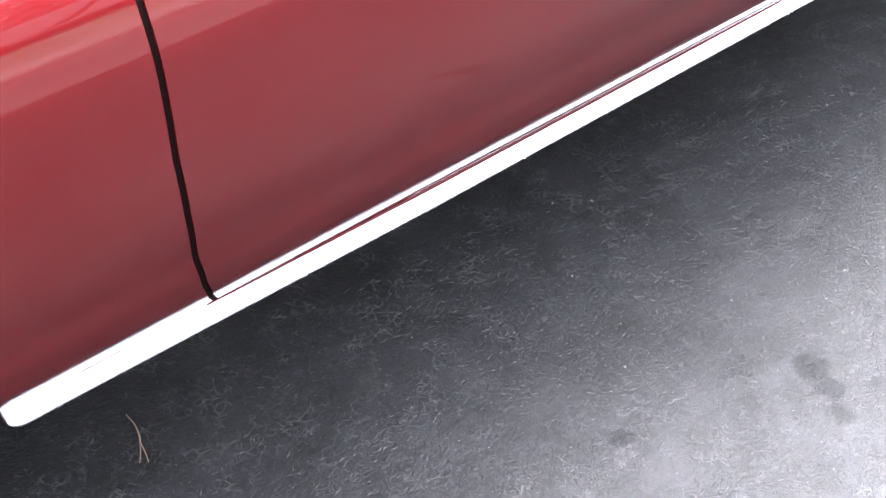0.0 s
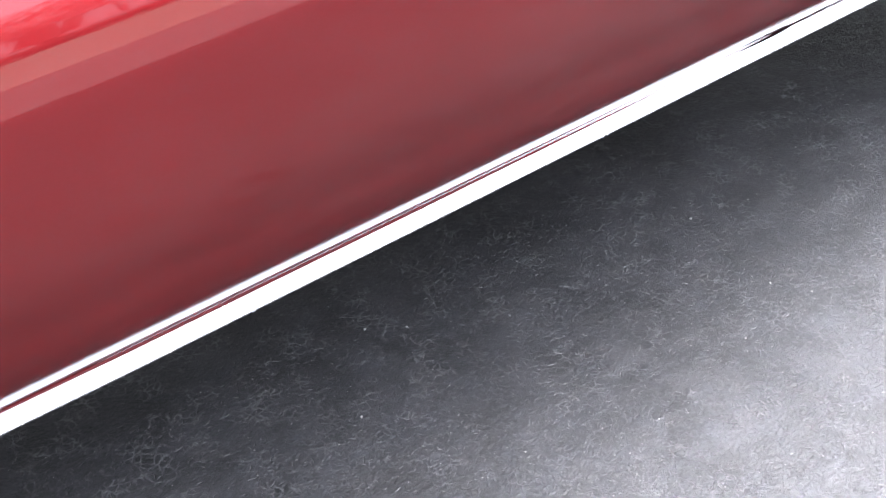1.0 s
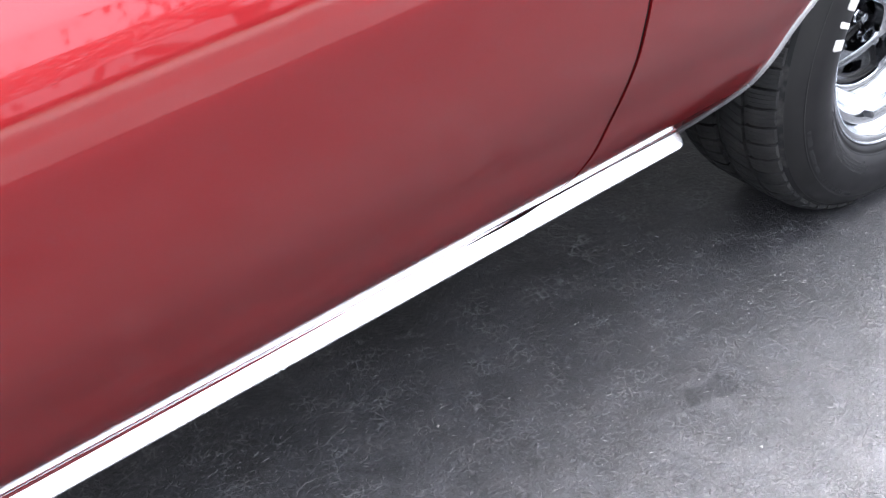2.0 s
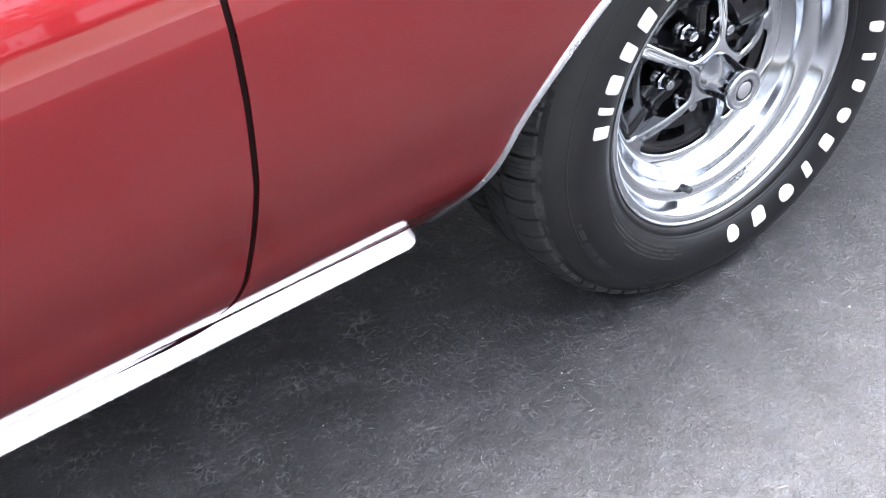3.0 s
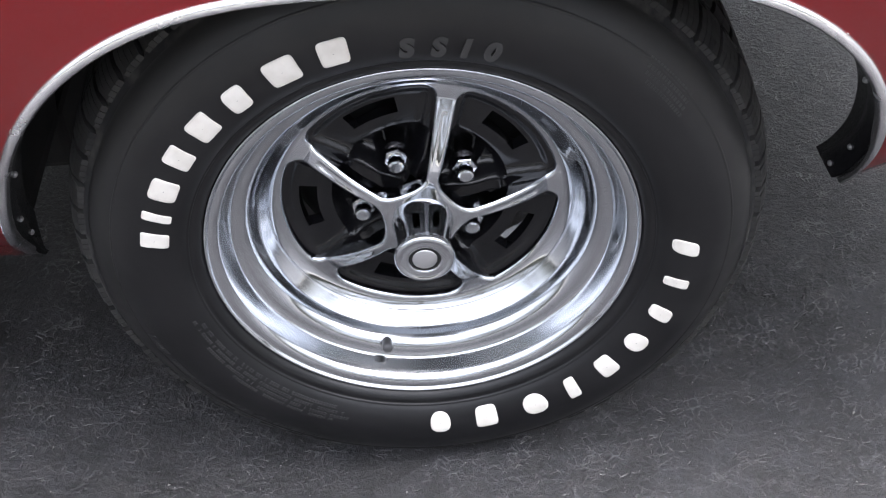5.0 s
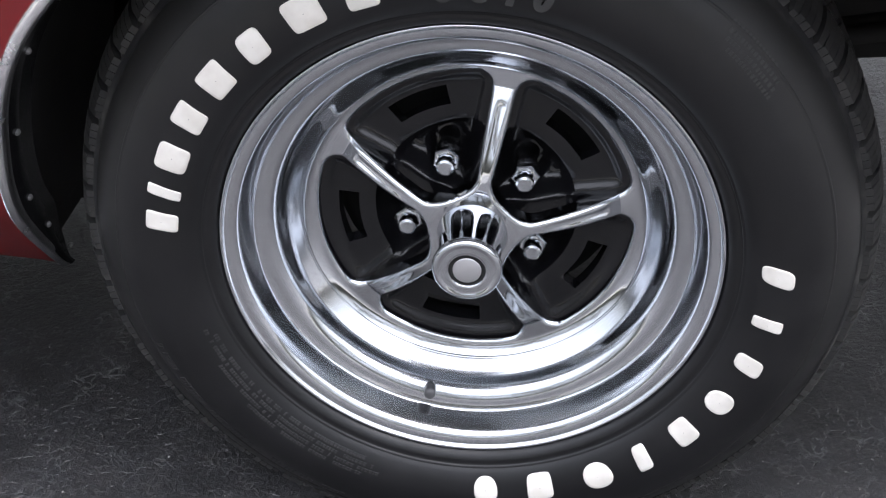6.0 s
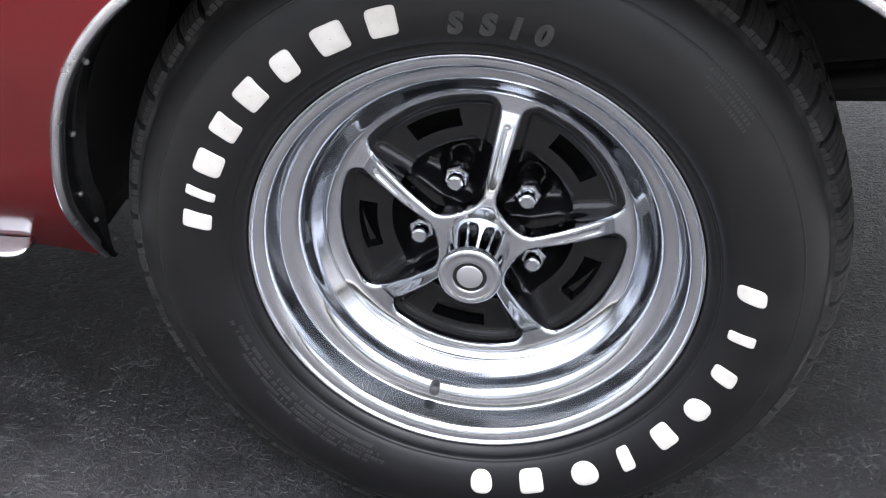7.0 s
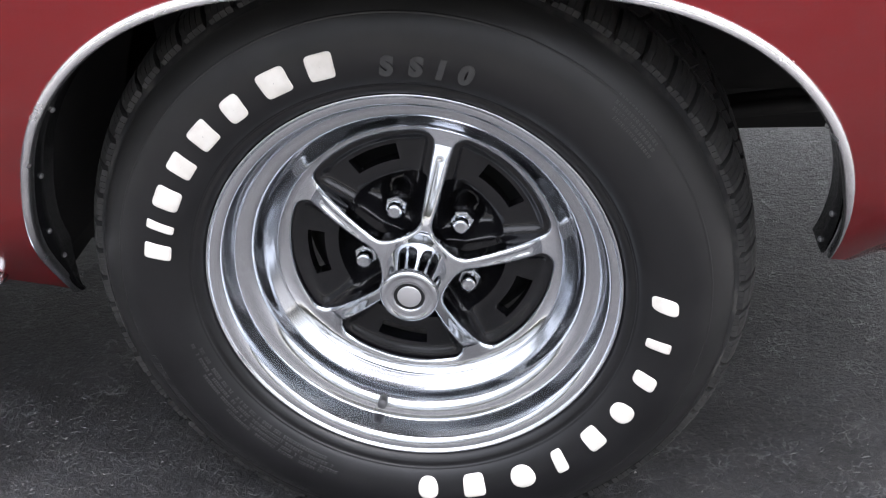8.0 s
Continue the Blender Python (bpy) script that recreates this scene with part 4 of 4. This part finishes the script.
        for k in range(4):
            print_line(0.2310 + 0.0052 * k, (196, 194, 203, 214)[k], (243, 245, 246, 243)[k], 0.0030)
        for k in range(4):
            print_line(0.275 + 0.0055 * k, 33 + 0.5 * k, 44 + 0.4 * k, 0.0030)
        print_line(0.2840, 195, 242, 0.0062)
        # thin moulded rings
        for r in (0.2215, 0.2905):
            part("moulded_ring", lathe([(r - 0.0012, side_y(r - 0.0012)), (r - 0.0006, side_y(r) - 0.0007), (r + 0.0006, side_y(r) - 0.0007), (r + 0.0012, side_y(r + 0.0012))], 128), rubber, wheel)
    return wheel


def wheel_at(x, y, half_turn=False):
    return Matrix.Translation((x, y, WHEEL_Z)) @ (Matrix.Rotation(math.pi, 4, "Z") if half_turn else Matrix.Identity(4))


make_wheel(wheel_at(0, 0), True)
make_wheel(wheel_at(-WHEELBASE, 0), False)
make_wheel(wheel_at(0, 2 * MID_Y, True), False)
make_wheel(wheel_at(-WHEELBASE, 2 * MID_Y, True), False)


# ---- litter on the ground ----
def make_twig():
    main = smooth_profile([(-2.177, 0.294), (-2.178, 0.272), (-2.184, 0.251), (-2.190, 0.239)], 5)
    bm = tube([(x, y, 0.0022) for x, y in main], np.linspace(0.0008, 0.0016, len(main)))
    for tip in ((-2.209, 0.210), (-2.200, 0.203)):
        leg = smooth_profile([(-2.190, 0.239), ((-2.190 + tip[0]) / 2 + 0.001, (0.239 + tip[1]) / 2), tip], 5)
        tube([(x, y, 0.002) for x, y in leg], np.linspace(0.0013, 0.0005, len(leg)), bm=bm)
    ob = finish("twig", bm, twig_mat)
    tagged(ob, "thin dry forked stem lying on the asphalt", "twig")


make_twig()


def make_crazing():
    """Short raised pale ridges in the worn sealer, most with a flat dark strip offset to the same side, in loose bands.
    """
    rng = random.Random(21)
    verts, faces, dark = [], [], []
    made = 0
    while made < 6000:
        x, y = rng.uniform(-3.0, 1.5), rng.uniform(-0.75, 0.65)
        dense = noise.noise((x * 3.2, y * 6.0, 3.0)) + 0.4 * noise.noise((x * 11.0, y * 11.0, 8.0))
        if rng.random() > (0.30 + 1.1 * dense) * (0.035 + math.exp(-((y - 0.08) / 0.24) ** 2)):
            continue
        made += 1
        a = rng.choice((0.25, 0.25, 0.6, -0.5, 1.5)) + rng.gauss(0, 0.5)
        longer = rng.random() < 0.014          # a wandering hairline crack
        ln = rng.uniform(0.025, 0.06) if longer else rng.choice((0.002, 0.003, 0.004, 0.006, 0.008, 0.012)) * rng.uniform(0.7, 1.3)
        bend = rng.choice((-1, 1)) * rng.uniform(0.2, 0.9)
        half = rng.uniform(0.0003, 0.0005) if longer else rng.uniform(0.00045, 0.0009)
        count = 16 if longer else 6
        mid = (count - 1) / 2
        xs = [x]
        ys = [y]
        an = [a]
        for k in range(count - 1):
            a += bend * (-1) ** k + rng.gauss(0, 0.25)
            xs.append(xs[-1] + ln / (count - 1) * math.cos(a))
            ys.append(ys[-1] + ln / (count - 1) * math.sin(a))
            an.append(a)
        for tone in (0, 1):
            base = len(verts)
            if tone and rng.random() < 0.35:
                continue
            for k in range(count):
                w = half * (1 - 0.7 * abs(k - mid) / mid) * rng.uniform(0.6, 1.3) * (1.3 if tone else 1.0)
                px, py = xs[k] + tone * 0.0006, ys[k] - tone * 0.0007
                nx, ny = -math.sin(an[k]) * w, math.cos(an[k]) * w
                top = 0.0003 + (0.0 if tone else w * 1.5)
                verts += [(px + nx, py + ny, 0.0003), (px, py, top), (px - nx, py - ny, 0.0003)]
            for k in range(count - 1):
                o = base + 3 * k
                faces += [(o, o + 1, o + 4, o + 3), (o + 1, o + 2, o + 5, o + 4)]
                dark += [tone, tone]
    me = bpy.data.meshes.new("crazing")
    me.from_pydata(verts, [], faces)
    me.materials.append(lint_mat)
    me.materials.append(dark_strip_mat)
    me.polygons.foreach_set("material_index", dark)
    ob = placed("crazing", me, lint_mat)
    tagged(ob, "pale ridges and fine dark strips in the worn asphalt sealer", "crazing", kind="stuff")


def make_grit():
    rng = random.Random(5)
    verts, faces = [], []
    for _ in range(2600):
        x, y = rng.uniform(-2.9, 1.4), rng.uniform(-0.75, 0.6)
        r = rng.uniform(0.0004, 0.0012) * (2.6 if rng.random() < 0.04 else 1.0)
        base = len(verts)
        ring = [(x + r * rng.uniform(0.7, 1.3) * math.cos(2.094 * k), y + r * rng.uniform(0.7, 1.3) * math.sin(2.094 * k), 0.0003) for k in range(3)]
        verts += ring + [(x + r * 0.3, y, r * 1.1)]
        faces += [(base, base + 1, base + 3), (base + 1, base + 2, base + 3), (base + 2, base, base + 3)]
    me = bpy.data.meshes.new("grit")
    me.from_pydata(verts, [], faces)
    ob = placed("grit", me, grit_mat, smooth=False)
    tagged(ob, "scattered pale grit on the asphalt", "grit", kind="stuff")


make_crazing()
make_grit()


# ---- trees across the lot ----
bark, t_, b_ = material("bark", (0.12, 0.09, 0.07), 0.9)
vary(t_, b_, (0.06, 0.055, 0.05), (0.11, 0.10, 0.09), 20.0)
leaf, t_, b_ = material("leaves", (0.06, 0.07, 0.04), 0.6)
vary(t_, b_, (0.030, 0.033, 0.026), (0.065, 0.068, 0.055), 3.0)


def make_tree():
    rng = random.Random(12)
    tree = new("tree")
    bm = tube([(0, 0, -0.05), (0.03, 0.02, 1.2), (0.0, 0.1, 2.6), (0.08, 0.05, 4.4)], [0.24, 0.18, 0.14, 0.06], 10)
    tips = []
    for k in range(9):
        a, z0 = k * 2.4, 1.9 + 0.25 * k
        tip = (1.9 * math.cos(a) * rng.uniform(0.7, 1.1), 1.9 * math.sin(a) * rng.uniform(0.7, 1.1), z0 + rng.uniform(0.9, 1.7))
        tips.append(tip)
        tube([(0, 0.05, z0), (tip[0] * 0.5, tip[1] * 0.5, z0 + 0.4), tip], [0.07, 0.05, 0.02], 6, bm=bm)
    part("trunk", bm, bark, tree)
    verts, faces = [], []
    for tip in tips + [(0.1, 0.05, 4.9), (0.3, -0.5, 4.3), (-0.4, 0.4, 4.5)]:
        for _ in range(320):
            v = Vector((rng.gauss(0, 0.5), rng.gauss(0, 0.5), rng.gauss(0, 0.38))) + Vector(tip)
            n = Vector((rng.uniform(-1, 1), rng.uniform(-1, 1), rng.uniform(-0.3, 1))).normalized()
            u = n.orthogonal().normalized() * rng.uniform(0.03, 0.07)
            w = n.cross(u) * 0.6
            o = len(verts)
            verts += [tuple(v - u), tuple(v + w), tuple(v + u), tuple(v - w)]
            faces.append((o, o + 1, o + 2, o + 3))
    me = bpy.data.meshes.new("crown")
    me.from_pydata(verts, [], faces)
    placed("crown", me, leaf, tree, smooth=False)
    tagged(tree, "leafy green tree at the edge of the asphalt", "tree", group="trees along the lot")
    return tree


first_tree = make_tree()
first_tree.matrix_basis = pose(-9.0, -12.0, 0.1, 0, 0, 20) @ Matrix.Scale(1.25, 4)
for k, (x, y, turn, size) in enumerate(((-4.5, -12.5, 80, 1.9), (0.6, -11.5, 150, 1.6), (5.2, -12.5, 210, 2.0), (10.5, -11.5, 300, 1.75), (-14.0, -13.0, 340, 1.8), (15.5, -11.5, 40, 1.8), (-19.0, -12.5, 120, 1.9), (3.2, -17.5, 10, 2.3), (-6.8, -17.5, 250, 2.3))):
    copied = copy_thing(first_tree, pose(x, y, 0.1, 0, 0, turn))
    copied.scale = (0.78 * size,) * 3


def make_hedge():
    """A dark row of shrubs under the trees: many small leaves on crossing stems."""
    rng = random.Random(31)
    verts, faces = [], []
    for _ in range(26000):
        x, y = rng.uniform(-26, 22), -10.6 + rng.gauss(0, 0.35)
        top = 2.2 + 0.45 * noise.noise((x * 0.5, 0.0, 4.0)) + 0.2 * noise.noise((x * 2.3, 1.0, 4.0))
        z = 0.1 + top * rng.random()
        n = Vector((rng.uniform(-1, 1), rng.uniform(-1, 0.4), rng.uniform(-0.2, 1))).normalized()
        u = n.orthogonal().normalized() * rng.uniform(0.05, 0.10)
        w = n.cross(u) * 0.7
        v, o = Vector((x, y, z)), len(verts)
        verts += [tuple(v - u), tuple(v + w), tuple(v + u), tuple(v - w)]
        faces.append((o, o + 1, o + 2, o + 3))
    me = bpy.data.meshes.new("hedge")
    me.from_pydata(verts, [], faces)
    ob = placed("hedge", me, leaf, smooth=False)
    tagged(ob, "dark uneven row of shrubs along the verge", "hedge", kind="stuff")


make_hedge()
